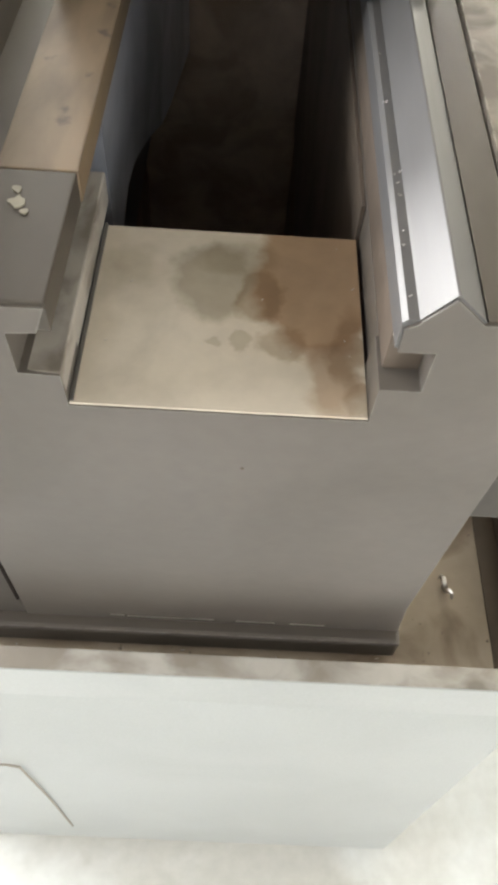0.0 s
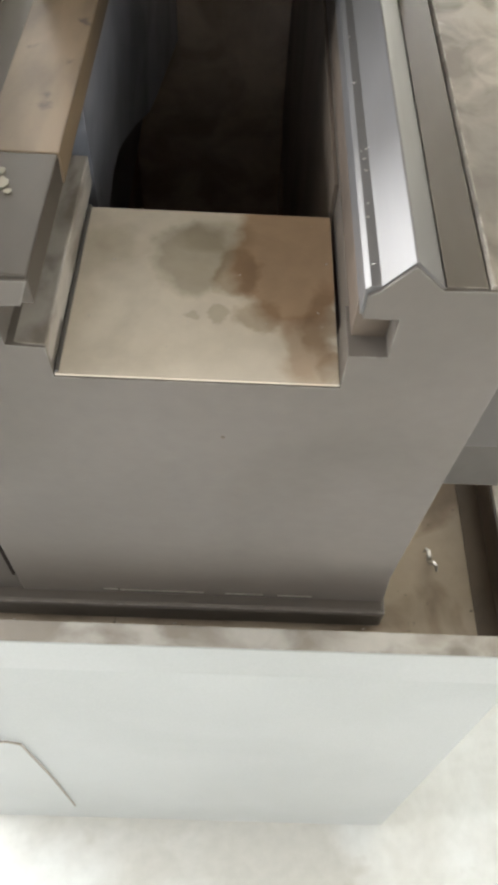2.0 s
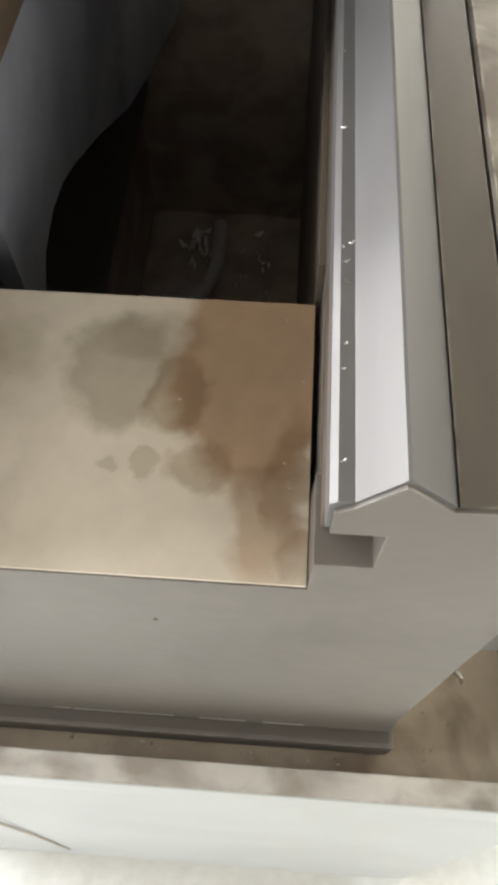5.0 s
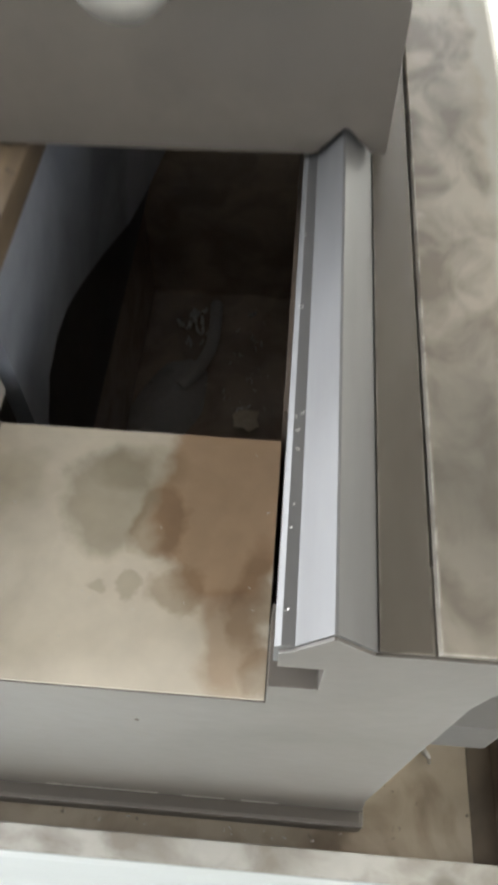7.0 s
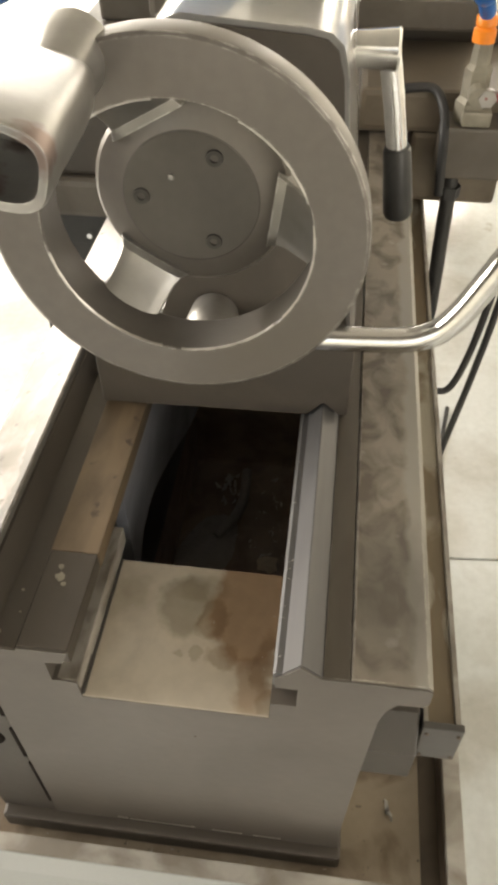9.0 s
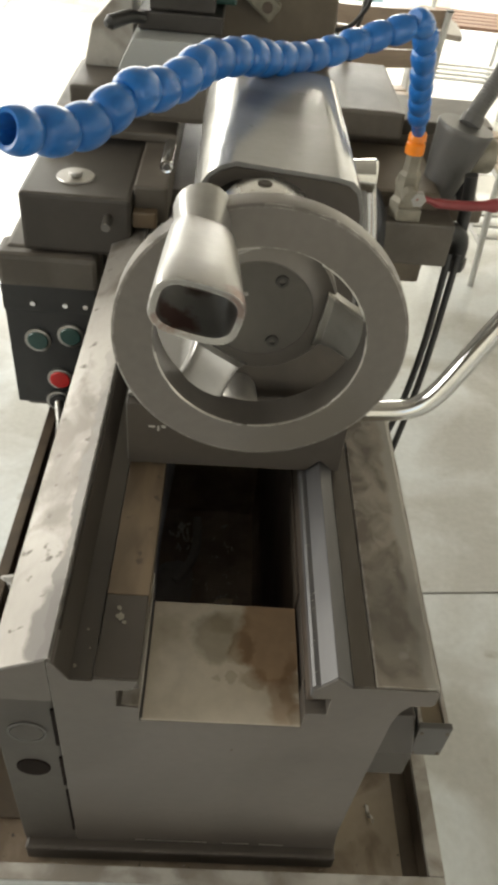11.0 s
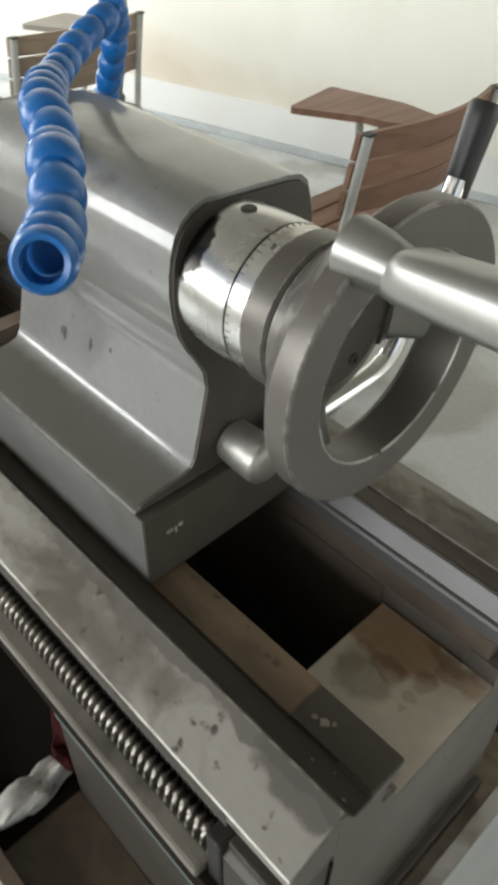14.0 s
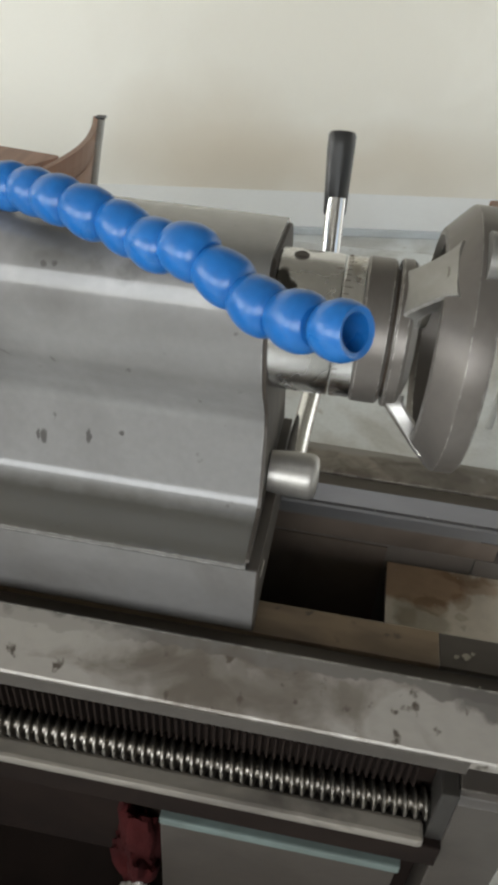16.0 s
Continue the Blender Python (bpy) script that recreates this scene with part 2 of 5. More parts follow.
FLOOR = material("pale_cement_floor", (0.63, 0.655, 0.65), 0.10, 0, (0.42, 0.405, 0.365), 0.75, 2.6, 60, 0.03, rough2=0.32, contrast=(0.42, 0.59), speck=((0.42, 0.40, 0.365), 10, 0.68), varied=0.04)
JOINT = material("floor_joint_grout", (0.36, 0.345, 0.32), 0.8, 0, (0.27, 0.255, 0.235), 0.5, 12, 90, 0.3)
WALL = material("cream_wall_paint", (0.86, 0.84, 0.77), 0.7, 0, (0.76, 0.73, 0.65), 0.6, 1.1, 600, 0.0)
# Ceiling is out of view; its dark tone holds down light from above.
CEIL = material("dull_ceiling_tone", (0.26, 0.245, 0.215), 0.8, 0, (0.21, 0.195, 0.17), 0.5, 2, 60, 0.05)
FRESH = material("fresh_white_paint", (0.84, 0.85, 0.84), 0.55, 0, (0.77, 0.77, 0.75), 0.5, 2.2, 300, 0.0)
COVE = material("blue_grey_skirting_paint", (0.56, 0.60, 0.62), 0.45, 0, (0.46, 0.49, 0.50), 0.6, 6, 90, 0.04)
WOOD = material("brown_slat_wood", (0.27, 0.145, 0.095), 0.45, 0, (0.18, 0.098, 0.064), 0.7, 9, 120, 0.15, stretch=(0.25, 3, 3), varied=0.12)
STEELTUBE = material("grey_painted_tube", (0.5, 0.5, 0.48), 0.4, 0, (0.36, 0.35, 0.33), 0.5, 12, 120, 0.05)
FRAME = material("white_window_frame", (0.75, 0.75, 0.73), 0.45, 0, (0.66, 0.66, 0.64), 0.5, 6, 90, 0.03)
DARKIRON = material("dark_toolpost_iron", (0.055, 0.05, 0.046), 0.42, 0.4, (0.03, 0.028, 0.026), 0.6, 12, 100, 0.15)
RAG = material("dark_red_cloth", (0.040, 0.006, 0.006), 0.95, 0, (0.018, 0.004, 0.004), 0.6, 16, 240, 0.5)
CHIP = material("bright_swarf", (0.55, 0.53, 0.5), 0.3, 1.0, (0.4, 0.38, 0.35), 0.5, 30, 200, 0.05)


def edge_worn(m, x0, x1, dark, wobble=0.030):
    """A ragged strip of old grey paint along the inner edge of the front way."""
    nt = m.node_tree
    n, link = nt.nodes, nt.links.new
    b = n["Principled BSDF"]
    old = b.inputs["Base Color"].links[0].from_socket
    coord, sep, wob, add, cut, mx = n.new("ShaderNodeTexCoord"), n.new("ShaderNodeSeparateXYZ"), n.new("ShaderNodeTexNoise"), n.new("ShaderNodeMath"), n.new("ShaderNodeMapRange"), n.new("ShaderNodeMix")
    link(coord.outputs["Object"], sep.inputs[0])
    link(coord.outputs["Object"], wob.inputs[0])
    wob.inputs["Scale"].default_value, wob.inputs["Detail"].default_value = 28, 6
    add.operation = "MULTIPLY_ADD"
    add.inputs[1].default_value = wobble
    link(wob.outputs[0], add.inputs[0])
    link(sep.outputs[0], add.inputs[2])
    cut.inputs[1].default_value, cut.inputs[2].default_value = x0 + wobble / 2, x1 + wobble / 2
    link(add.outputs[0], cut.inputs[0])
    mx.data_type = "RGBA"
    mx.inputs[7].default_value = (*dark, 1)
    link(cut.outputs[0], mx.inputs[0])
    link(old, mx.inputs[6])
    link(mx.outputs[2], b.inputs["Base Color"])


edge_worn(WORN, -0.1415, -0.1400, (0.15, 0.138, 0.125))
edge_worn(BACKWAY, 0.1510, 0.1560, (0.275, 0.258, 0.228), 0.022)


def stain_or_shade(m, at, radii, colour, strength, soft=0.9, wobble=0.05, grain=22):
    """A stain, or shade put into the colour, with its own ragged outline."""
    nt = m.node_tree
    n, link = nt.nodes, nt.links.new
    b = n["Principled BSDF"]
    old = b.inputs["Base Color"].links[0].from_socket
    coord, wob, off, v, s, ln, r, mx = (n.new(k) for k in ("ShaderNodeTexCoord", "ShaderNodeTexNoise", "ShaderNodeVectorMath", "ShaderNodeVectorMath", "ShaderNodeVectorMath", "ShaderNodeVectorMath", "ShaderNodeMapRange", "ShaderNodeMix"))
    wob.inputs["Scale"].default_value, wob.inputs["Detail"].default_value = grain, 5
    link(coord.outputs["Object"], wob.inputs[0])
    off.operation, v.operation, s.operation, ln.operation = "MULTIPLY_ADD", "SUBTRACT", "MULTIPLY", "LENGTH"
    off.inputs[1].default_value = (wobble, wobble, wobble)
    link(wob.outputs["Color"], off.inputs[0])
    link(coord.outputs["Object"], off.inputs[2])
    link(off.outputs[0], v.inputs[0])
    v.inputs[1].default_value = [c + wobble / 2 for c in at]
    link(v.outputs[0], s.inputs[0])
    s.inputs[1].default_value = [1 / c for c in radii]
    link(s.outputs[0], ln.inputs[0])
    r.inputs[1].default_value, r.inputs[2].default_value, r.inputs[4].default_value = 1 + soft / 2, 1 - soft / 2, strength
    link(ln.outputs[1], r.inputs[0])
    mx.data_type = "RGBA"
    mx.inputs[7].default_value = (*colour, 1)
    link(r.outputs[0], mx.inputs[0])
    link(old, mx.inputs[6])
    link(mx.outputs[2], b.inputs["Base Color"])


for at, radii in (((-0.033, 0.070, 0.122), (0.02, 0.0028, 0.0062)), ((-0.033, 0.0745, 0.123), (0.02, 0.0014, 0.005)), ((-0.033, 0.031, 0.128), (0.02, 0.0026, 0.0060)), ((-0.033, 0.003, 0.135), (0.02, 0.0022, 0.0025)), ((-0.050, 0.048, 0.283), (0.02, 0.0024, 0.002)), ((-0.050, 0.040, 0.284), (0.02, 0.0024, 0.002))):
    stain_or_shade(TAIL, at, radii, (0.04, 0.036, 0.032), 0.9, 0.5, 0.004, 200)
# Low on the end face: grime, with shade painted into the colour.
stain_or_shade(GREY, (0.0, 0.0, 0.075), (0.6, 0.3, 0.050), (0.050, 0.041, 0.034), 0.80, 1.1, 0.05, 14)
stain_or_shade(GREY, (-0.10, 0.0, 0.16), (0.07, 0.3, 0.10), (0.075, 0.064, 0.054), 0.55, 1.2, 0.06, 12)
# Dark patch on the tailstock top near the hose, and along its edge.
stain_or_shade(TAIL, (0.012, 0.040, 0.303), (0.058, 0.034, 0.05), (0.05, 0.047, 0.042), 0.88)
stain_or_shade(TAIL, (-0.046, 0.0, 0.292), (0.010, 0.055, 0.012), (0.06, 0.056, 0.05), 0.5, 0.5, 0.03, 50)
stain_or_shade(TAIL, (-0.055, 0.045, 0.275), (0.014, 0.035, 0.03), (0.06, 0.055, 0.05), 0.3)
stain_or_shade(TAIL, (-0.05, -0.10, 0.285), (0.006, 0.05, 0.012), (0.09, 0.085, 0.08), 0.55, 0.6, 0.02)
for at, radii, strength in (((2.90, 0.95, 0.40), (0.6, 0.34, 0.22), 0.40), ((3.05, 0.35, 0.32), (0.6, 0.8, 0.14), 0.45), ((2.40, 3.35, 0.27), (0.6, 0.34, 0.14), 0.70), ((2.55, 2.5, 0.26), (0.6, 0.5, 0.10), 0.35)):
    stain_or_shade(WALL, at, radii, (0.62, 0.53, 0.41), strength, 1.2, 0.25, 3)
stain_or_shade(BARREL, (-0.034, -0.116, 0.277), (0.024, 0.010, 0.022), (0.05, 0.046, 0.042), 0.97, 0.15, 0.014, 90)
stain_or_shade(BARREL, (0.02, -0.166, 0.29), (0.03, 0.006, 0.03), (0.42, 0.39, 0.34), 0.7, 0.4, 0.012, 90)
stain_or_shade(TAIL_FACE, (0.06, -0.118, 0.06), (0.05, 0.05, 0.02), (0.055, 0.047, 0.04), 0.7, 0.7, 0.03, 30)
stain_or_shade(WHEEL, (0.06, -0.25, 0.16), (0.05, 0.05, 0.05), (0.13, 0.115, 0.098), 0.7, 0.9, 0.05, 40)
stain_or_shade(BACKWAY, (0.142, 0.065, 0.3985), (0.030, 0.055, 0.05), (0.100, 0.090, 0.077), 0.6, 0.8, 0.02, 60)
stain_or_shade(WORN, (-0.16, 0.25, 0.405), (0.022, 0.09, 0.05), (0.10, 0.082, 0.064), 0.6, 0.8, 0.05, 60)
stain_or_shade(WORN, (-0.145, 0.40, 0.41), (0.014, 0.08, 0.05), (0.33, 0.31, 0.28), 0.6, 0.5, 0.04, 60)
stain_or_shade(WORN, (-0.138, 0.035, 0.415), (0.016, 0.034, 0.05), (0.11, 0.10, 0.092), 0.85, 0.25, 0.03, 40)

# Olive shelf tone: grime, with the weak top light painted in.
stain_or_shade(TAIL, (-0.078, 0.0, 0.081), (0.030, 0.3, 0.012), (0.072, 0.066, 0.053), 0.85, 0.6, 0.012, 60)
OIL_SHADE.node_tree.nodes["Principled BSDF"].inputs["Specular IOR Level"].default_value = 0.15
RAG.node_tree.nodes["Principled BSDF"].inputs["Specular IOR Level"].default_value = 0.15
stain_or_shade(HANDLE, (-0.011, -0.357, 0.332), (0.010, 0.008, 0.009), (0.16, 0.06, 0.04), 0.55, 0.6, 0.02, 120)
stain_or_shade(HANDLE, (-0.045, -0.350, 0.316), (0.012, 0.010, 0.010), (0.15, 0.05, 0.034), 0.8, 0.5, 0.02, 120)
stain_or_shade(HANDLE, (-0.036, -0.310, 0.314), (0.012, 0.014, 0.008), (0.10, 0.06, 0.045), 0.7, 0.5, 0.02, 120)


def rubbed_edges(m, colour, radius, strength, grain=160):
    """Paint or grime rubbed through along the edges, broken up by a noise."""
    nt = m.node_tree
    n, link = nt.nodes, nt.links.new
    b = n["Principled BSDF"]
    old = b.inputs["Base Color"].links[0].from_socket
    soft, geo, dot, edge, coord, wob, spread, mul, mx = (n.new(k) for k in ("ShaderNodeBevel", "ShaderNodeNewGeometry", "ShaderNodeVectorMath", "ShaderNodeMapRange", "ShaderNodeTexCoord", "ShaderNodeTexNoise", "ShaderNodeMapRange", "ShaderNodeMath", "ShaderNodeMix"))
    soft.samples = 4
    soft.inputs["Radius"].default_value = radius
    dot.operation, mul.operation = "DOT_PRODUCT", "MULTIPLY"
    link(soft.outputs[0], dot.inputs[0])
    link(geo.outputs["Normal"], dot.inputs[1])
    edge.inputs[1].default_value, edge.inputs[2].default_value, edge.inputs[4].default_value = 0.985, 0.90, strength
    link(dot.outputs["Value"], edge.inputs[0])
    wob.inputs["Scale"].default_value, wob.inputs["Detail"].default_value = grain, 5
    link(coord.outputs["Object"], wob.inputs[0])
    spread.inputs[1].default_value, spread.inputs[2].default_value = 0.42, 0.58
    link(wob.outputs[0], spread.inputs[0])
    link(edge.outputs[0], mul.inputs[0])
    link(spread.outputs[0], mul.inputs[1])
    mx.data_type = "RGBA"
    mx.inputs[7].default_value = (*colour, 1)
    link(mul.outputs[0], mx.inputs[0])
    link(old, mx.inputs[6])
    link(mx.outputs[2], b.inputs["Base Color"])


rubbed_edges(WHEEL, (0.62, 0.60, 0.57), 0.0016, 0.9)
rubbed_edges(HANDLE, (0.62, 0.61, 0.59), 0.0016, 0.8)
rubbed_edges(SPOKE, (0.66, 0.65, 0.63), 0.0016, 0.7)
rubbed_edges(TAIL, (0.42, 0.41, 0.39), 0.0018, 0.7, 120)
rubbed_edges(GREY, (0.23, 0.215, 0.195), 0.0016, 0.7, 110)
rubbed_edges(OILED, (0.30, 0.275, 0.24), 0.0014, 0.7, 110)
rubbed_edges(TAN, (0.13, 0.105, 0.08), 0.0030, 0.8, 90)
rubbed_edges(BACKWAY, (0.48, 0.455, 0.41), 0.0016, 0.8, 110)
rubbed_edges(WORN, (0.52, 0.49, 0.45), 0.0018, 0.85, 90)
rubbed_edges(TRAYMAT, (0.16, 0.135, 0.11), 0.0020, 0.7, 80)
rubbed_edges(GREY_BROWN, (0.19, 0.175, 0.155), 0.0016, 0.7, 110)


def plate_material():
    """Cast web between the ways: bare pale metal with brown oil stains that have their own shapes."""
    m = material("stained_plate", (0.56, 0.50, 0.42), 0.42, 0.1, (0.46, 0.41, 0.34), 0.7, 16, 110, 0.06, contrast=(0.45, 0.6))
    nt = m.node_tree
    n, link = nt.nodes, nt.links.new
    b = n["Principled BSDF"]
    old = b.inputs["Base Color"].links[0].from_socket
    coord = n.new("ShaderNodeTexCoord")
    wob = n.new("ShaderNodeTexNoise")
    wob.inputs["Scale"].default_value, wob.inputs["Detail"].default_value = 45, 4
    link(coord.outputs["Object"], wob.inputs[0])
    off = n.new("ShaderNodeVectorMath")
    off.operation = "MULTIPLY_ADD"
    off.inputs[1].default_value = (0.028, 0.028, 0)
    link(wob.outputs["Color"], off.inputs[0])
    link(coord.outputs["Object"], off.inputs[2])
    sep = n.new("ShaderNodeSeparateXYZ")
    link(off.outputs[0], sep.inputs[0])

    def stain(x, y, rx, ry, colour, strength, soft=0.35):
        nonlocal old
        v = n.new("ShaderNodeVectorMath")
        v.operation = "SUBTRACT"
        v.inputs[1].default_value = (x + 0.014, y + 0.014, 0)
        link(off.outputs[0], v.inputs[0])
        s = n.new("ShaderNodeVectorMath")
        s.operation = "MULTIPLY"
        s.inputs[1].default_value = (1 / rx, 1 / ry, 0)
        link(v.outputs[0], s.inputs[0])
        ln = n.new("ShaderNodeVectorMath")
        ln.operation = "LENGTH"
        link(s.outputs[0], ln.inputs[0])
        r = n.new("ShaderNodeMapRange")
        r.inputs[1].default_value, r.inputs[2].default_value = 1.0 + soft / 2, 1.0 - soft / 2
        r.inputs[4].default_value = strength
        link(ln.outputs[1], r.inputs[0])
        mx = n.new("ShaderNodeMix")
        mx.data_type, mx.blend_type = "RGBA", "MULTIPLY"
        link(r.outputs[0], mx.inputs[0])
        link(old, mx.inputs[6])
        mx.inputs[7].default_value = (*colour, 1)
        old = mx.outputs[2]

    tan, dark, grey, olive = (0.62, 0.47, 0.355), (0.68, 0.61, 0.53), (0.62, 0.60, 0.55), (0.66, 0.63, 0.56)
    stain(0.044, 0.086, 0.031, 0.050, tan, 1.0, 0.22)
    stain(0.052, 0.022, 0.013, 0.022, tan, 0.7, 0.5)
    stain(-0.007, 0.080, 0.020, 0.026, grey, 0.9, 0.3)
    stain(0.004, 0.098, 0.020, 0.012, olive, 0.6, 0.5)
    stain(0.017, 0.072, 0.012, 0.017, dark, 1.0, 0.3)
    stain(0.029, 0.042, 0.012, 0.009, dark, 0.8, 0.35)
    stain(0.059, 0.040, 0.009, 0.022, dark, 0.9, 0.4)
    stain(-0.007, 0.038, 0.0045, 0.004, olive, 0.6)
    stain(0.009, 0.041, 0.006, 0.005, olive, 0.7)
    stain(-0.047, 0.088, 0.014, 0.016, olive, 0.5, 0.7)
    stain(0.062, 0.008, 0.006, 0.010, dark, 0.7)
    stain(-0.060, 0.06, 0.008, 0.05, olive, 0.3, 0.8)
    link(old, b.inputs["Base Color"])
    return m


PLATE = plate_material()


# ---- building blocks ----
def thing(name, at, label, category, group="", kind=""):
    ob = new(name)
    ob.location = at
    ob.empty_display_size = 0.05
    return tagged(ob, label, category, group, kind)


def origin(ob):
    at = Vector((0, 0, 0))
    while ob:
        at += ob.location
        ob = ob.parent
    return at


def finish(bm, smooth):
    bmesh.ops.recalc_face_normals(bm, faces=bm.faces)
    for f in bm.faces:
        f.smooth = bool(smooth)
    if smooth:
        for e in bm.edges:
            if len(e.link_faces) == 2 and e.calc_face_angle(0) > (smooth if isinstance(smooth, float) else 0.6):
                e.smooth = False


def part(name, bm, mat, parent=None, label="", smooth=False):
    """Links a bmesh in world coordinates as one mesh object under a thing or a part."""
    finish(bm, smooth)
    if parent:
        bmesh.ops.translate(bm, verts=bm.verts, vec=-origin(parent))
    data = bpy.data.meshes.new(name)
    bm.to_mesh(data)
    bm.free()
    data.materials.append(mat)
    ob = new(name, data)
    ob.parent = parent
    if label:
        ob["label"] = label
    return ob


def solid(name, bm, mat, label, category, group="", kind="", smooth=False):
    return tagged(part(name, bm, mat, None, "", smooth), label, category, group, kind)


def bevel(bm, width, segments=2, limit=0.5):
    edges = [e for e in bm.edges if len(e.link_faces) == 2 and e.calc_face_angle(0) > limit]
    if edges and width > 0:
        bmesh.ops.bevel(bm, geom=edges, offset=width, segments=segments, affect="EDGES", profile=0.6, clamp_overlap=True)


def box(x0, x1, y0, y1, z0, z1, edge=0.0, segments=2, m=None):
    bm = bmesh.new()
    bmesh.ops.create_cube(bm, size=1)
    for v in bm.verts:
        v.co = Vector(((x0, x1)[v.co.x > 0], (y0, y1)[v.co.y > 0], (z0, z1)[v.co.z > 0]))
    bevel(bm, edge, segments)
    if m:
        bm.transform(m)
    return bm


def prism(outline, y0, y1, edge=0.0, segments=2, holes=0):
    """A closed outline of (x, z) drawn out along y."""
    bm = bmesh.new()
    a = [bm.verts.new((x, y0, z)) for x, z in outline]
    b = [bm.verts.new((x, y1, z)) for x, z in outline]
    bm.faces.new(a)
    bm.faces.new(b[::-1])
    for i in range(len(a)):
        j = (i + 1) % len(a)
        bm.faces.new((a[i], b[i], b[j], a[j]))
    bmesh.ops.recalc_face_normals(bm, faces=bm.faces)
    bevel(bm, edge, segments)
    return bm


def turned(profile, centre, axis="y", steps=48, closed=False):
    """Rows of (radius, place along the axis) turned round it. A first or last radius of 0 closes the end."""
    bm = bmesh.new()
    rings = []
    for r, u in profile:
        if r <= 1e-6:
            rings.append([bm.verts.new((0, u, 0))])
        else:
            rings.append([bm.verts.new((r * math.cos(a), u, r * math.sin(a))) for a in (2 * math.pi * k / steps for k in range(steps))])
    pairs = list(zip(rings, rings[1:])) + ([(rings[-1], rings[0])] if closed else [])
    for p, q in pairs:
        for k in range(steps):
            i, j = k, (k + 1) % steps
            f = [p[i % len(p)], p[j % len(p)], q[j % len(q)], q[i % len(q)]]
            f = list(dict.fromkeys(f))
            if len(f) > 2:
                bm.faces.new(f)
    if axis == "x":
        bm.transform(pose(0, 0, 0, 0, 0, -90))
    elif axis == "z":
        bm.transform(pose(0, 0, 0, 90))
    bmesh.ops.translate(bm, verts=bm.verts, vec=centre)
    return bm


def smooth_path(points, steps=8):
    pts = [Vector(p) for p in points]
    out = []
    for i in range(len(pts) - 1):
        p0, p1, p2, p3 = pts[max(i - 1, 0)], pts[i], pts[i + 1], pts[min(i + 2, len(pts) - 1)]
        for k in range(steps):
            t = k / steps
            out.append(0.5 * ((2 * p1) + (p2 - p0) * t + (2 * p0 - 5 * p1 + 4 * p2 - p3) * t * t + (3 * p1 - p0 - 3 * p2 + p3) * t**3))
    out.append(pts[-1])
    return out


def tube(path, radii, steps=14, caps=True):
    """A round bar along a path; radii is one number or one for each place."""
    bm = bmesh.new()
    pts = [Vector(p) for p in path]
    rr = radii if isinstance(radii, (list, tuple)) else [radii] * len(pts)
    side = None
    rings = []
    for i, p in enumerate(pts):
        ahead = (pts[min(i + 1, len(pts) - 1)] - pts[max(i - 1, 0)]).normalized()
        if side is None:
            side = ahead.orthogonal().normalized()
        side = (side - ahead * side.dot(ahead)).normalized()
        up = ahead.cross(side)
        rings.append([bm.verts.new(p + rr[i] * (math.cos(a) * side + math.sin(a) * up)) for a in (2 * math.pi * k / steps for k in range(steps))])
    for p, q in zip(rings, rings[1:]):
        for k in range(steps):
            bm.faces.new((p[k], p[(k + 1) % steps], q[(k + 1) % steps], q[k]))
    if caps:
        bm.faces.new(rings[0][::-1])
        bm.faces.new(rings[-1])
    return bm


def joined(*parts):
    out = bmesh.new()
    for bm in parts:
        data = bpy.data.meshes.new("joint")
        bm.to_mesh(data)
        bm.free()
        out.from_mesh(data)
        bpy.data.meshes.remove(data)
    return out


def rounded_outline(points, radius, steps=4):
    """Rounds the corners of an outline of (x, z)."""
    out = []
    n = len(points)
    for i in range(n):
        a, b, c = Vector(points[i - 1]), Vector(points[i]), Vector(points[(i + 1) % n])
        u, v = (a - b), (c - b)
        r = min(radius, u.length * 0.45, v.length * 0.45)
        p, q = b + u.normalized() * r, b + v.normalized() * r
        for k in range(steps + 1):
            t = k / steps
            out.append(tuple((1 - t) ** 2 * p + 2 * t * (1 - t) * b + t * t * q))
    return out


# ---- room ----
def room_box(x0, x1, y0, y1, z0, z1, edge=0.0):
    return box(x0, x1, y0, y1, z0, z1, edge, m=ROOM)


floor = tagged(part("floor", room_box(WEST - 0.2, EAST + 0.2, SOUTH - 0.2, NORTH + 0.2, -0.12, -0.006), JOINT), "pale cement floor laid in wide slabs with thin joints", "floor", kind="structure")
solid("ceiling", room_box(WEST - 0.2, EAST + 0.2, SOUTH - 0.2, NORTH + 0.2, HIGH, HIGH + 0.15), CEIL, "unseen dull brown-grey ceiling, kept dark to limit top light", "ceiling", kind="structure")
solid("wall_east", box(0, 0.2, -4.6, 7.2, 0, HIGH, m=SIDE), WALL, "plain cream painted wall behind the chairs", "wall", kind="structure")


def wall_with_openings(name, along_y, at, thick, lo, hi, openings, label, paint=WALL):
    """A wall of piers, sills and lintels, joined, with openings going through it."""
    pieces = []

    def piece(a, b, z0, z1):
        if b - a > 1e-4:
            pieces.append(room_box(at, at + thick, a, b, z0, z1) if along_y else room_box(a, b, at, at + thick, z0, z1))

    cur = lo
    for c, w, sill in openings:
        piece(cur, c - w / 2, 0, HIGH)
        piece(c - w / 2, c + w / 2, 0, sill)
        piece(c - w / 2, c + w / 2, HEAD, HIGH)
        cur = c + w / 2
    piece(cur, hi, 0, HIGH)
    return solid(name, joined(*pieces), paint, label, "wall", kind="structure")


# The west wall is out of view; its dark paint cuts bounce light.
wall_with_openings("wall_west", True, WEST - 0.2, 0.2, SOUTH - 0.2, NORTH + 0.2, WEST_WINDOWS, "unseen brown-grey wall with windows, kept dark to limit bounce light", WEST_PAINT)
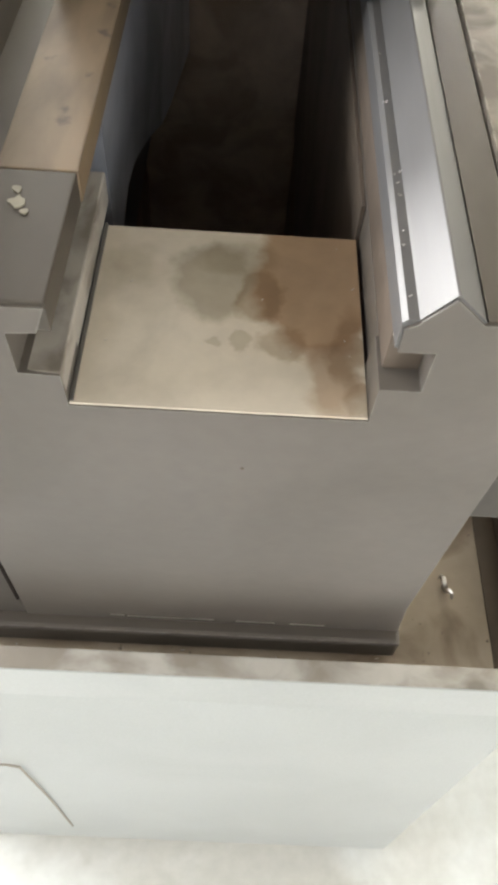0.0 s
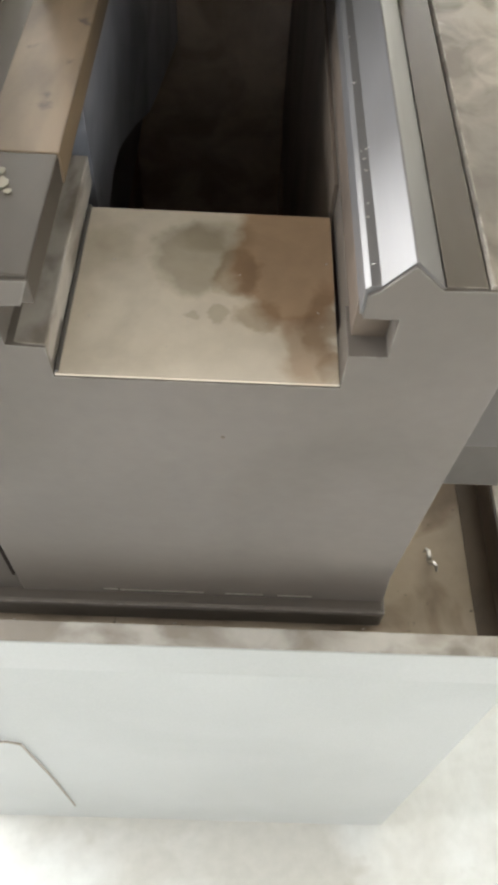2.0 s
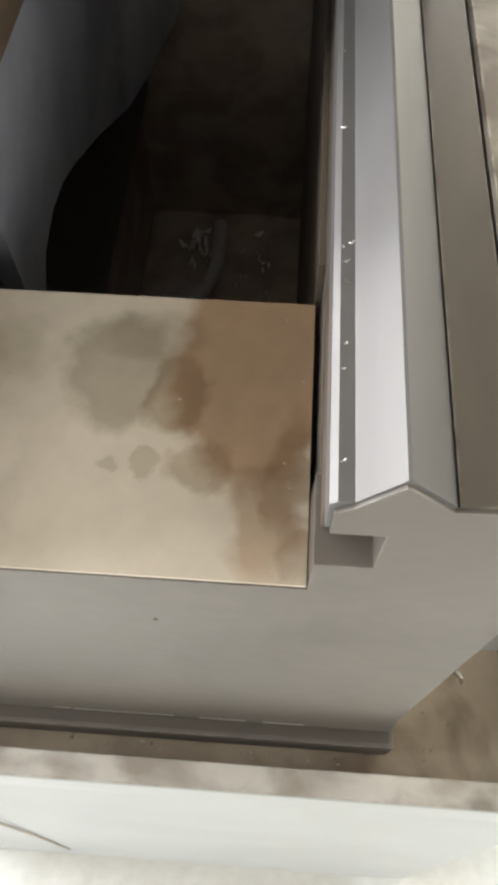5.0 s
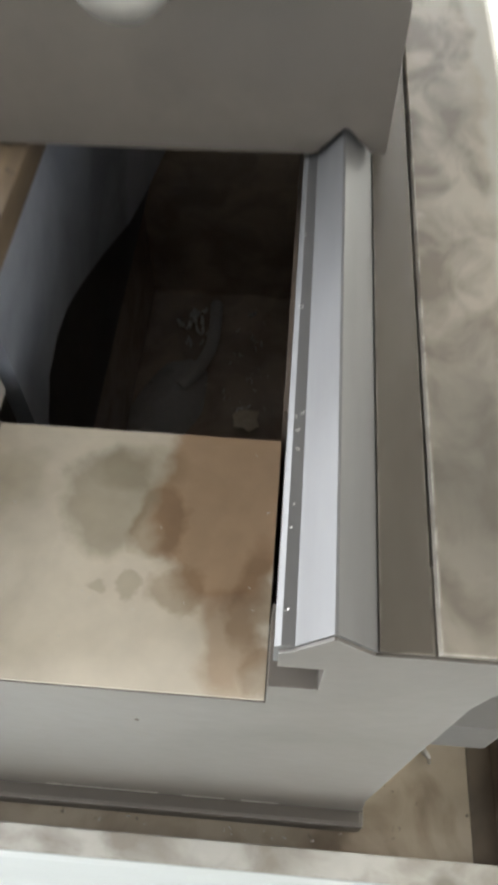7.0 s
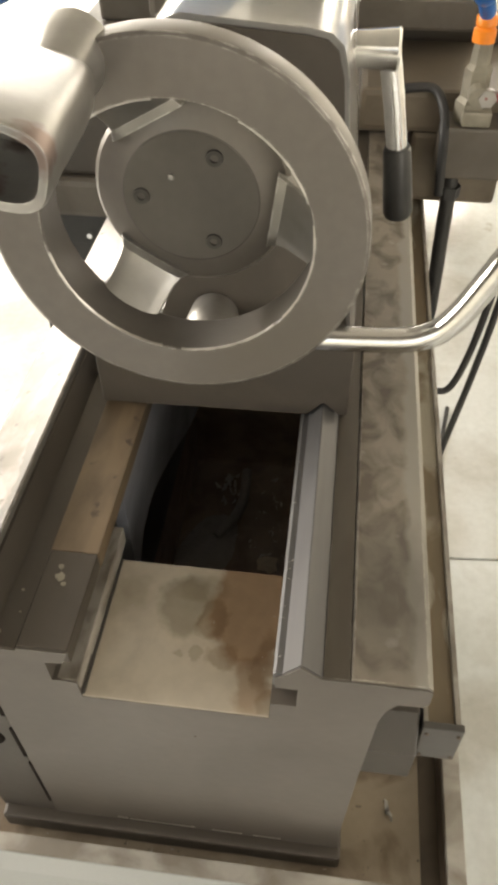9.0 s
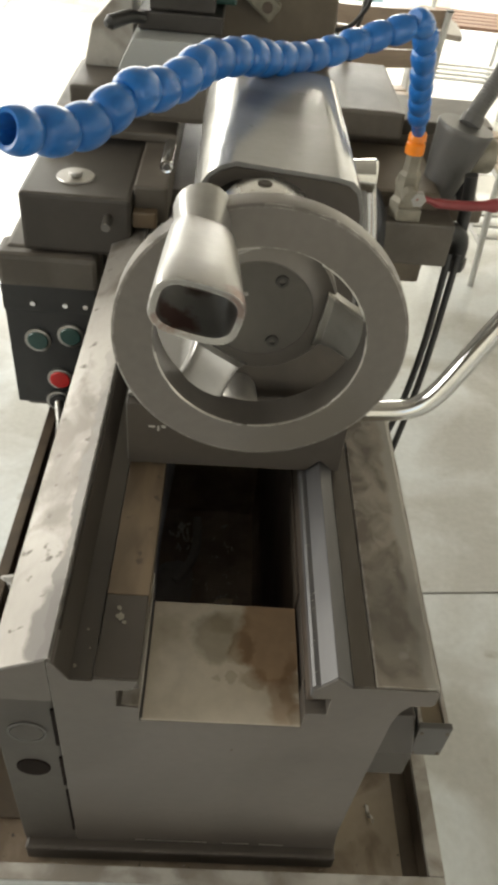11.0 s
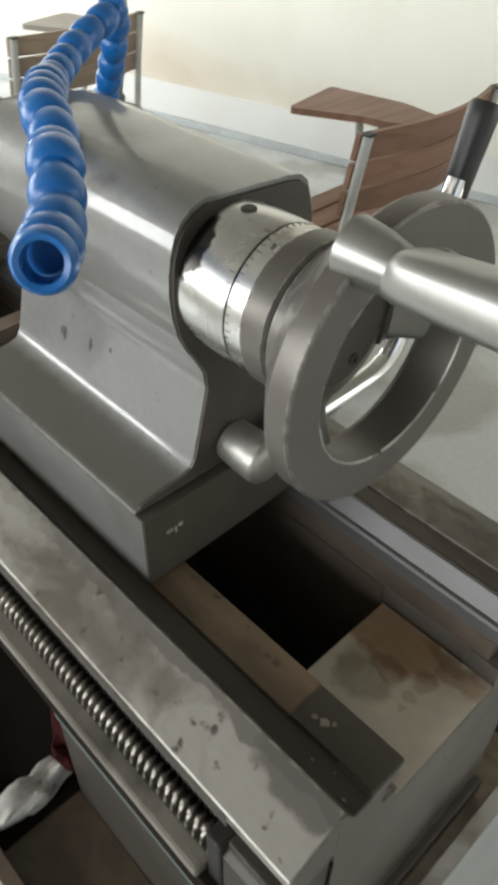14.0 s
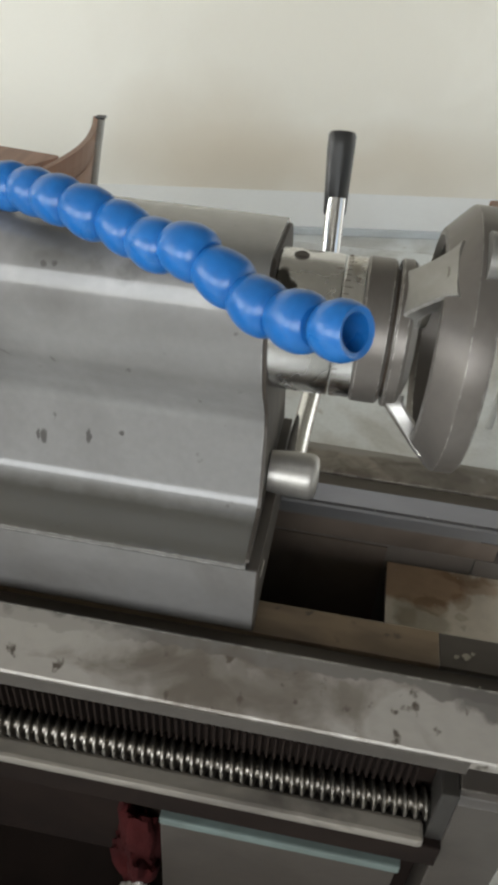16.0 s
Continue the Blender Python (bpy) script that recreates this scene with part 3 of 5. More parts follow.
wall_with_openings("wall_south", False, SOUTH - 0.2, 0.2, WEST, EAST, SOUTH_WINDOWS, "unseen cream end wall with a window and a doorway added for light")
wall_with_openings("wall_north", False, NORTH, 0.2, WEST, EAST, NORTH_WINDOWS, "cream painted end wall with windows")


def window(name, along_y, at, c, w, SILL):
    root = thing(name, ROOM @ Vector((at, c, SILL) if along_y else (c, at, SILL)), "white framed window with daylight behind it", "window", kind="structure")
    for k, (a, b, z0, z1) in enumerate([(c - w / 2, c + w / 2, SILL, SILL + 0.06), (c - w / 2, c + w / 2, HEAD - 0.06, HEAD), (c - w / 2, c - w / 2 + 0.06, SILL + 0.06, HEAD - 0.06), (c + w / 2 - 0.06, c + w / 2, SILL + 0.06, HEAD - 0.06), (c - 0.025, c + 0.025, SILL + 0.06, HEAD - 0.06)]):
        bm = room_box(at - 0.12, at - 0.07, a, b, z0, z1) if along_y else room_box(a, b, at + 0.07, at + 0.12, z0, z1)
        part("window_frame", bm, FRAME, root)


for k, (c, w, sill) in enumerate(WEST_WINDOWS):
    window("window_%d" % (k + 6), True, WEST, c, w, sill)
for k, (c, w, sill) in enumerate(SOUTH_WINDOWS):
    window("window_%d" % (k + 2), False, SOUTH - 0.19, c, w, sill)
for k, (c, w, sill) in enumerate(NORTH_WINDOWS):
    window("window_%d" % (k + 4), False, NORTH, c, w, sill)

solid("baseboard", box(-0.004, -0.0005, -4.5, 7.0, 0.036, 0.205, 0.001, m=SIDE), FRESH, "freshly whitened strip along the foot of the wall", "baseboard", kind="structure")
solid("trim", box(-0.022, -0.0005, -4.5, 7.0, 0.001, 0.0355, 0.004, m=SIDE), COVE, "narrow grey-blue skirting where wall meets floor", "trim", kind="structure")
socket = thing("wall_socket", SIDE @ Vector((0, 3.78, 0.37)), "dark brown round electrical socket on the stained wall", "socket")
socket_at = SIDE @ pose(0, 3.78, 0.37)
for name, prof, mat in (("socket_plate", [(0, -0.012), (0.046, -0.012), (0.050, -0.008), (0.050, 0.0)], "plate"), ("socket_insert", [(0, -0.016), (0.026, -0.016), (0.030, -0.0124)], "insert")):
    bm = turned(prof, (0, 0, 0), "x", 24)
    bm.transform(socket_at)
    part(name, bm, BROWN if mat == "plate" else BLACK, socket, smooth=True)

# ---- lathe bed ----
LONG = 2.4
bed = thing("lathe_bed", (0, 0, 0.56), "grey cast iron lathe bed with ground slideways and open end", "lathe bed")
END = [(-0.134, 0.560), (0.134, 0.560), (0.134, 0.640), (0.1315, 0.675), (0.135, 0.812), (0.1385, 0.905), (0.1415, 0.922), (0.148, 0.933),
       (0.164, 0.934), (0.167, 0.938), (0.167, 0.953), (0.164, 0.956), (0.115, 0.956), (0.098, 0.9555), (0.0855, 0.967), (0.0845, 0.967), (0.0735, 0.954), (0.069, 0.951),
       (0.069, 0.938), (0.084, 0.938), (0.084, 0.914), (0.0665, 0.914), (0.066, 0.8908), (-0.066, 0.8908), (-0.0665, 0.911), (-0.084, 0.912),
       (-0.084, 0.936), (-0.0715, 0.937), (-0.0665, 0.951), (-0.100, 0.951), (-0.1015, 0.948), (-0.119, 0.948), (-0.131, 0.972), (-0.133, 0.972), (-0.134, 0.968)]
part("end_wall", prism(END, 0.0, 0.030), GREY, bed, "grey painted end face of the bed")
# the end bracket on the operator's side, with its seam
part("end_bracket", prism([(-0.1352, 0.600), (-0.1352, 0.9145), (-0.1805, 0.9145), (-0.1805, 0.905), (-0.186, 0.900), (-0.188, 0.64), (-0.186, 0.600)], 0.001, 0.055, 0.0015), GREY_BROWN, bed)
part("way_end_cap", prism([(-0.1345, 0.9152), (-0.1345, 0.9738), (-0.1784, 0.9540), (-0.1797, 0.9528), (-0.1797, 0.9152)], 0.0, 0.0011), GREY, bed)
part("bracket_plug", turned([(0, -0.0015), (0.0135, -0.0015), (0.0145, 0.0), (0.0145, 0.002)], (-0.160, 0.001, 0.861), steps=32), GREY_BROWN, bed, smooth=True)
part("plug_ring", turned([(0.0145, -0.001), (0.0165, -0.001), (0.0165, 0.001), (0.0145, 0.001)], (-0.160, 0.0008, 0.861), steps=32, closed=True), GREY_DARK, bed)
# Black disc and strips stand for the unlit inside of hole and seams.
part("bracket_hole", turned([(0, 0.0), (0.0145, 0.0), (0.0152, 0.0012)], (-0.1615, -0.0003, 0.796), steps=32), OIL_SHADE, bed)
part("bracket_seam", joined(box(-0.1372, -0.1344, -0.0008, 0.002, 0.842, 0.902), box(-0.1370, -0.1345, -0.0008, 0.002, 0.764, 0.818), box(-0.1364, -0.1346, -0.0008, 0.002, 0.66, 0.75)), OIL_SHADE, bed)
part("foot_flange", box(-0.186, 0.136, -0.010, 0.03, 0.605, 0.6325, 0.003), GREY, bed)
for x0, x1, z in ((-0.074, -0.064, 0.6385), (-0.062, 0.000, 0.6375), (0.016, 0.044, 0.6368), (0.055, 0.080, 0.6364)):
    part("scratch", box(x0, x1, -0.0004, 0.001, z, z + 0.0011), BURR, bed)
part("screw_hole", turned([(0, 0), (0.0008, 0), (0.0011, 0.0006)], (0.012, -0.0004, 0.846), steps=12), PIT, bed)

# right side: prismatic way, gully and back way
RIGHT = [(0.068, 0.60), (0.068, 0.914), (0.084, 0.914), (0.084, 0.938), (0.068, 0.938), (0.068, 0.950), (0.098, 0.9545), (0.1155, 0.9545), (0.1155, 0.952), (0.140, 0.952), (0.148, 0.934), (0.1415, 0.924), (0.1385, 0.905), (0.135, 0.812), (0.1315, 0.675), (0.134, 0.60)]
part("rear_rail_casting", prism(RIGHT, 0.0305, LONG), GREY, bed)
part("prismatic_way", prism([(0.0675, 0.9395), (0.0675, 0.9535), (0.0695, 0.9555), (0.0738, 0.9555), (0.0845, 0.9688), (0.0855, 0.9688), (0.0975, 0.9575), (0.0990, 0.9560), (0.0990, 0.9395)], 0.0012, LONG), GROUND, bed, "ground steel prismatic tailstock way")
part("gully", box(0.0992, 0.1155, 0.0012, LONG, 0.950, 0.9568), OILED, bed)
part("back_way", prism([(0.1165, 0.946), (0.1165, 0.9572), (0.1175, 0.9585), (0.1635, 0.9585), (0.1668, 0.9555), (0.1668, 0.9385), (0.1640, 0.9355), (0.150, 0.9355)], 0.0012, LONG), BACKWAY, bed, "oil-stained flat carriage way")
# front side: flat tailstock way, gully and front way
part("front_rail_casting", prism([(-0.134, 0.571), (-0.118, 0.571), (-0.118, 0.925), (-0.072, 0.9365), (-0.072, 0.949), (-0.100, 0.949), (-0.1015, 0.9465), (-0.119, 0.9465), (-0.126, 0.955), (-0.134, 0.955)], 0.0305, LONG), GREY_DARK, bed)
part("slot_ledge", box(-0.084, -0.0662, 0.0012, 0.134, 0.8935, 0.9118, 0.001), SCRAPED, bed, "scraped bare metal ledge")
part("way_end", box(-0.1000, -0.0660, 0.0012, 0.0775, 0.9372, 0.9532, 0.0008), GULLY, bed, "dark oiled end of the flat way")
part("tailstock_way", box(-0.1005, -0.0655, 0.0777, LONG, 0.9372, 0.9535, 0.0008), TAN, bed, "tan stained flat tailstock way")
part("front_gully", prism([(-0.1018, 0.940), (-0.1018, 0.949), (-0.119, 0.949), (-0.1285, 0.9675), (-0.1315, 0.9675), (-0.1315, 0.940)], 0.0012, LONG), GULLY, bed)
part("front_way", prism([(-0.1308, 0.940), (-0.1308, 0.9745), (-0.1325, 0.9752), (-0.1787, 0.9546), (-0.1800, 0.9532), (-0.1800, 0.9440), (-0.1582, 0.9440), (-0.1582, 0.915), (-0.1350, 0.915), (-0.1350, 0.940)], 0.0012, LONG), WORN, bed, "bright worn front carriage way")
part("way_side", box(-0.1806, -0.1801, 0.0565, LONG, 0.9362, 0.9515), GREY_BROWN, bed)
# Recess painted near black; its shade is in the colour.
part("rack_recess", box(-0.158, -0.136, 0.056, LONG, 0.62, 0.9148), OIL_SHADE, bed)
part("web_plate", box(-0.0656, 0.0656, 0.0006, 0.116, 0.8912, 0.8925), PLATE, bed, "pale cast web with brown oil stains")
part("web_slab", box(-0.0655, 0.0655, 0.0305, 0.1155, 0.874, 0.8911), GREY_DARK, bed)
part("web_lip", box(-0.0655, -0.0640, 0.0012, 0.116, 0.8928, 0.8942), GREY_DARK, bed)
# Dark block put in the slot in place of its shade.
part("slot_shade_block", box(0.0682, 0.0838, 0.012, LONG, 0.9142, 0.9378), PIT, bed)


CURVE = [(LONG, 0.64), (0.73, 0.66), (0.60, 0.70), (0.47, 0.740), (0.40, 0.765), (0.32, 0.806), (0.26, 0.833), (0.235, 0.842), (0.21, 0.845), (0.185, 0.840), (0.165, 0.822), (0.160, 0.79), (0.151, 0.79)]


def arched_wall():
    bm = bmesh.new()
    out = [(y, z) for y, z in CURVE] + [(0.151, 0.936), (LONG, 0.936)]
    a, b = [bm.verts.new((-0.0790, y, z)) for y, z in out], [bm.verts.new((-0.0690, y, z)) for y, z in out]
    bm.faces.new(a), bm.faces.new(b[::-1])
    for i in range(len(a)):
        j = (i + 1) % len(a)
        bm.faces.new((a[i], b[i], b[j], a[j]))
    return bm


part("pit_wall_front", arched_wall(), PITWALL, bed, "oily inner wall with painted blue sheen, ending in a curved edge")
part("cross_rib", box(-0.1178, 0.0652, 0.694, 0.720, 0.571, 0.930), SUMP, bed, "dark cross rib inside the bed")
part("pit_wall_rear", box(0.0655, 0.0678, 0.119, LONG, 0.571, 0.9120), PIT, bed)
part("oil_ledge", box(-0.1905, -0.1345, 0.078, 0.294, 0.773, 0.785, 0.002), TEAL, bed, "dull teal painted ledge")
part("bed_foot", box(-0.1880, -0.1345, 0.080, 0.294, 0.604, 0.7727, 0.002), GREY_BROWN, bed, "grimy grey foot under the bed")

random.seed(5)
WELL = (-0.133, 0.068, 0.119, 0.705)  # the well under the bed: x and y
WELL_Z = 0.380


def chip_curl(at, size, turn, thick=0.05):
    pts = [(at[0] + size * (0.6 * k / 7 - 0.3) * math.cos(turn), at[1] + size * (0.6 * k / 7 - 0.3) * math.sin(turn), at[2] + 0.0012 + size * 0.12 * (1 + math.sin(k * 1.3))) for k in range(8)]
    return tube(pts, [size * thick * (0.4 + math.sin(math.pi * (k + 0.5) / 8)) for k in range(8)], 5)


swarf = [chip_curl((random.gauss(0.012, 0.014), random.uniform(0.49, 0.66), WELL_Z + 0.005), random.uniform(0.004, 0.016), random.gauss(1.57, 0.5), 0.05) for _ in range(30)]
# This cluster of curls stands in for wet glints on the well floor.
swarf += [chip_curl((random.gauss(-0.062, 0.007), random.gauss(0.622, 0.020), WELL_Z + 0.009), random.uniform(0.010, 0.030), random.gauss(1.4, 0.35), 0.07) for _ in range(20)]
swarf += [chip_curl((x, y, WELL_Z + 0.008), size, turn, 0.08) for x, y, size, turn in ((-0.038, 0.526, 0.010, 0.4), (0.014, 0.653, 0.022, 0.5), (-0.084, 0.628, 0.026, 2.4), (-0.014, 0.517, 0.012, 1.2), (-0.128, 0.435, 0.020, 0.2), (0.030, 0.600, 0.016, 1.7))]
solid("swarf", joined(*swarf), SWARF, "bright metal swarf in the oily well, partly in place of wet glints", "swarf", kind="stuff")
chips = [chip_curl((random.uniform(0.069, 0.0735), random.uniform(0.005, 0.2), 0.9552), random.uniform(0.002, 0.004), random.uniform(0, 6)) for _ in range(9)]
chips += [chip_curl((random.uniform(-0.06, 0.06), random.uniform(0.003, 0.11), 0.8925), random.uniform(0.001, 0.0025), random.uniform(0, 6)) for _ in range(16)]
chips += [chip_curl((random.uniform(-0.15, 0.13), random.uniform(-0.018, -0.011), 0.600), random.uniform(0.003, 0.006), random.uniform(0, 6)) for _ in range(14)]
chips += [chip_curl((x, y, 0.8925), s, 0.6) for x, y, s in ((-0.0545, 0.036, 0.003), (-0.047, 0.075, 0.0035), (0.062, 0.078, 0.003))]
solid("metal_chips", joined(*chips), CHIP, "tiny metal chips scattered on the bed", "chips", kind="stuff")
solid("swarf_curl", chip_curl((0.183, 0.048, 0.600), 0.034, 1.9), CHIP, "bright curled metal chip lying in the tray", "swarf", smooth=True)


def flake(x, y, z, size, seed):
    """A small flat flake with a ragged outline."""
    rnd = random.Random(seed)
    bm = bmesh.new()
    out = [(x + size * (0.5 + 0.6 * rnd.random()) * math.cos(a), y + size * (0.5 + 0.6 * rnd.random()) * math.sin(a)) for a in (2 * math.pi * k / 11 for k in range(11))]
    a, b = [bm.verts.new((px, py, z)) for px, py in out], [bm.verts.new((px, py, z + 0.0006)) for px, py in out]
    bm.faces.new(a[::-1]), bm.faces.new(b)
    for i in range(len(a)):
        j = (i + 1) % len(a)
        bm.faces.new((a[i], a[j], b[j], b[i]))
    return bm


for x, y, size, seed in ((-0.0865, 0.056, 0.0042, 3), (-0.0885, 0.064, 0.0030, 8), (-0.083, 0.050, 0.0020, 5)):
    solid("paint_flake", flake(x, y, 0.9533, size, seed), KHAKI, "pale flake of dried paint on the flat way", "paint flake", "paint flakes")
for x, y, size, seed in ((-0.116, 0.012, 0.0018, 4), (-0.111, 0.045, 0.0013, 6), (-0.107, 0.028, 0.0010, 9)):
    solid("paint_flake", flake(x, y, 0.9490, size, seed), KHAKI, "small pale flake lying in the gully", "paint flake", "paint flakes")



def mound(x, y, z, rx, ry, high, turn):
    """A low smooth mound with a soft uneven edge."""
    bm = bmesh.new()
    rings, steps = 7, 32
    rows = []
    for k in range(1, rings + 1):
        f = k / rings
        ring = []
        for s in range(steps):
            a = 2 * math.pi * s / steps
            wob = 1 + 0.16 * noise.noise((math.cos(a) * 1.3, math.sin(a) * 1.3, 4.0))
            u, v = rx * f * wob * math.cos(a), ry * f * wob * math.sin(a)
            ring.append(bm.verts.new((x + u * math.cos(turn) - v * math.sin(turn), y + u * math.sin(turn) + v * math.cos(turn), z + high * (1 - f * f) ** 1.2)))
        rows.append(ring)
    top = bm.verts.new((x, y, z + high))
    for s in range(steps):
        bm.faces.new((top, rows[0][s], rows[0][(s + 1) % steps]))
    for p, q in zip(rows, rows[1:]):
        for s in range(steps):
            bm.faces.new((p[s], q[s], q[(s + 1) % steps], p[(s + 1) % steps]))
    bm.faces.new(rows[-1][::-1])
    return bm


solid("sludge_patch", mound(-0.088, 0.508, WELL_Z - 0.006, 0.046, 0.084, 0.020, -0.35), SLUDGE, "smooth patch of wet grey sludge in the well", "sludge", smooth=True)
solid("hose_end", tube(smooth_path([(-0.038, 0.668, WELL_Z + 0.012), (-0.036, 0.625, WELL_Z + 0.013), (-0.038, 0.588, WELL_Z + 0.013), (-0.050, 0.552, WELL_Z + 0.013), (-0.072, 0.520, WELL_Z + 0.010)], 8), 0.0085, 14), SLUDGE, "sludge-coated piece of hose lying in the well", "hose", smooth=True)
solid("metal_flake", flake(0.018, 0.479, WELL_Z + 0.006, 0.022, 13), FLAKE, "pale ragged flake of metal lying in the oily well", "swarf")

# ---- rail along the back of the bed ----
rail = thing("guide_rail", (0.19, 0.02, 0.81), "square guide rail with pale edges along the back of the bed", "guide rail")
part("rail_bar", box(0.1775, 0.205, 0.026, LONG - 0.3, 0.812, 0.852, 0.001), GREY_DARK, rail)
part("rail_top", box(0.1812, 0.2003, 0.026, LONG - 0.3, 0.8525, 0.8545), RAILTOP, rail, "scratched brown top strip with pale chips")
part("rail_edge", box(0.1777, 0.1810, 0.026, LONG - 0.3, 0.8525, 0.8570), TRAYMAT, rail)
part("rail_edge", box(0.2005, 0.2045, 0.026, LONG - 0.3, 0.8525, 0.8570), TRAYMAT, rail)
part("end_cap", box(0.1765, 0.206, 0.020, 0.0257, 0.811, 0.8615, 0.0012), GREY_DARK, rail)
for x, z in ((0.180, 0.852), (0.203, 0.852), (0.180, 0.816), (0.203, 0.816)):
    part("cap_screw", turned([(0, -0.001), (0.0016, -0.001), (0.0019, 0.0005)], (x, 0.020, z), steps=12), PIT, rail)
def rail_bracket():
    """A cast bracket: upright lower face, sloped upper face."""
    bm = bmesh.new()
    rows = []
    for y, z, a, b in ((0.012, 0.787, 0.130, 0.1755), (0.012, 0.829, 0.130, 0.1760), (0.030, 0.862, 0.130, 0.1745), (0.10, 0.862, 0.130, 0.1745), (0.10, 0.787, 0.130, 0.1755)):
        rows.append([bm.verts.new((a, y, z)), bm.verts.new((b, y, z))])
    for p, q in zip(rows, rows[1:] + rows[:1]):
        bm.faces.new((p[0], p[1], q[1], q[0]))
    bm.faces.new([r[0] for r in rows]), bm.faces.new([r[1] for r in rows][::-1])
    bmesh.ops.recalc_face_normals(bm, faces=bm.faces)
    bevel(bm, 0.0022)
    return bm


part("rail_bracket", rail_bracket(), GREY_BROWN, rail)
part("bracket_block", box(0.140, 0.1772, 0.070, 0.14, 0.8625, 0.902, 0.003), GRIME, rail)

# ---- tray and pedestal ----
tray = thing("chip_tray", (0, 0.5, 0.57), "pale painted chip tray with oil-stained floor under the bed", "chip tray")
TX0, TX1, TY0, TY1 = -0.30, 0.25, -0.041, 2.3
# Oily floor blackened further for the shade beside the bed.
part("dark_tray_floor", box(TX0 + 0.0168, -0.1345, 0.297, TY1 - 0.0168, 0.6002, 0.6036), OIL_SHADE, tray, "near-black oily tray floor with shade painted in")
part("dark_tray_floor", box(TX0 + 0.0168, -0.1885, 0.03, 0.2968, 0.6002, 0.6035), TRAYDARK, tray, "brown oil-stained tray floor")
for x0, x1, y0, y1 in ((TX0 + 0.015, -0.1345, TY0 + 0.015, TY1 - 0.015), (0.0682, TX1 - 0.015, TY0 + 0.015, TY1 - 0.015), (-0.1345, 0.0682, TY0 + 0.015, WELL[2]), (-0.1345, 0.0682, 0.7205, TY1 - 0.015)):
    part("tray_floor", box(x0, x1, y0, y1, 0.570, 0.600), TRAYIN, tray, "brown oil-stained tray floor")
# Shade inside the bed is painted into this floor too.
part("dark_tray_floor", box(WELL[0] + 0.001, WELL[1] - 0.004, 0.7225, TY1 - 0.02, 0.6002, 0.6030), OIL_SHADE, tray, "near-black oily tray floor with shade painted in")
part("front_rim", box(TX0 + 0.0012, TX1 - 0.0012, TY0, TY0 + 0.0165, 0.5698, 0.6335, 0.0004), PEDESTAL, tray)
part("rim_top", box(TX0 + 0.001, TX1 - 0.001, TY0 + 0.0008, TY0 + 0.0162, 0.6336, 0.6348, 0.0005), TRAYMAT, tray, "stained top of the tray rim")
part("oil_stain", box(TX1 - 0.036, TX1 - 0.0178, TY0 + 0.018, 0.9, 0.5995, 0.6012, 0.0005), TRAYDARK, tray, "dark brown dried oil along the tray wall")
part("stained_side", box(TX1 - 0.0186, TX1 - 0.0176, TY0 + 0.018, 0.9, 0.6013, 0.630), TRAYDARK, tray)
part("back_rim", box(TX0, TX1, TY1 - 0.0165, TY1, 0.571, 0.6345, 0.0015), TRAYMAT, tray)
part("side_rim", box(TX1 - 0.0175, TX1 - 0.0003, TY0 + 0.0168, TY1 - 0.0168, 0.571, 0.6345, 0.0015), TRAYMAT, tray)
# Darker than the opposite rim: this side's shade is painted in.
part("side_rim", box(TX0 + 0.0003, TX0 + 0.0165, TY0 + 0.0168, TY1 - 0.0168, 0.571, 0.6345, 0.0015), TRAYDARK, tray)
pedestal = thing("pedestal", (0, 0.2, 0), "cream painted steel pedestal carrying the lathe", "pedestal")


def pedestal_body(well=None):
    """A tapered cabinet; with a well it is open on top and holds a sunk box."""
    bm = bmesh.new()
    lo = [(-0.295, -0.078), (0.244, -0.078), (0.244, 0.80), (-0.295, 0.80)]
    hi = [(-0.2985, -0.0405), (0.2485, -0.0405), (0.2485, 0.80), (-0.2985, 0.80)]
    a = [bm.verts.new((x, y, 0.0)) for x, y in lo]
    b = [bm.verts.new((x, y, 0.5706 if not well else 0.5696)) for x, y in hi]
    bm.faces.new(a[::-1])
    for i in range(4):
        bm.faces.new((a[i], a[(i + 1) % 4], b[(i + 1) % 4], b[i]))
    if well:
        x0, x1, y0, y1 = well
        rim = [bm.verts.new((x, y, 0.5696)) for x, y in ((x0, y0), (x1, y0), (x1, y1), (x0, y1))]
        for i in range(4):
            bm.faces.new((b[i], b[(i + 1) % 4], rim[(i + 1) % 4], rim[i]))
    else:
        bm.faces.new(b)
    bevel(bm, 0.0010, limit=0.9)
    return bm


def sunk_well(x0, x1, y0, y1, z):
    """Four walls and an uneven bottom."""
    bm = bmesh.new()
    nx, ny = 12, 34
    rows = []
    for j in range(ny + 1):
        y = y0 + (y1 - y0) * j / ny
        rows.append([bm.verts.new((x0 + (x1 - x0) * i / nx, y, z + 0.010 * noise.noise((i * 0.35, y * 14, 0.2)) - 0.004)) for i in range(nx + 1)])
    for p, q in zip(rows, rows[1:]):
        for i in range(nx):
            bm.faces.new((p[i], p[i + 1], q[i + 1], q[i]))
    edge = rows[0] + [r[-1] for r in rows[1:]] + rows[-1][-2::-1] + [r[0] for r in rows[-2:0:-1]]
    top = [bm.verts.new((v.co.x, v.co.y, 0.5690)) for v in edge]
    for i in range(len(edge)):
        k = (i + 1) % len(edge)
        bm.faces.new((edge[i], edge[k], top[k], top[i]))
    return bm


part("pedestal_body", pedestal_body(WELL), PEDESTAL, pedestal)
part("sump_well", sunk_well(*WELL, WELL_Z), SUMP, pedestal, "oily brown well sunk into the pedestal", smooth=True)
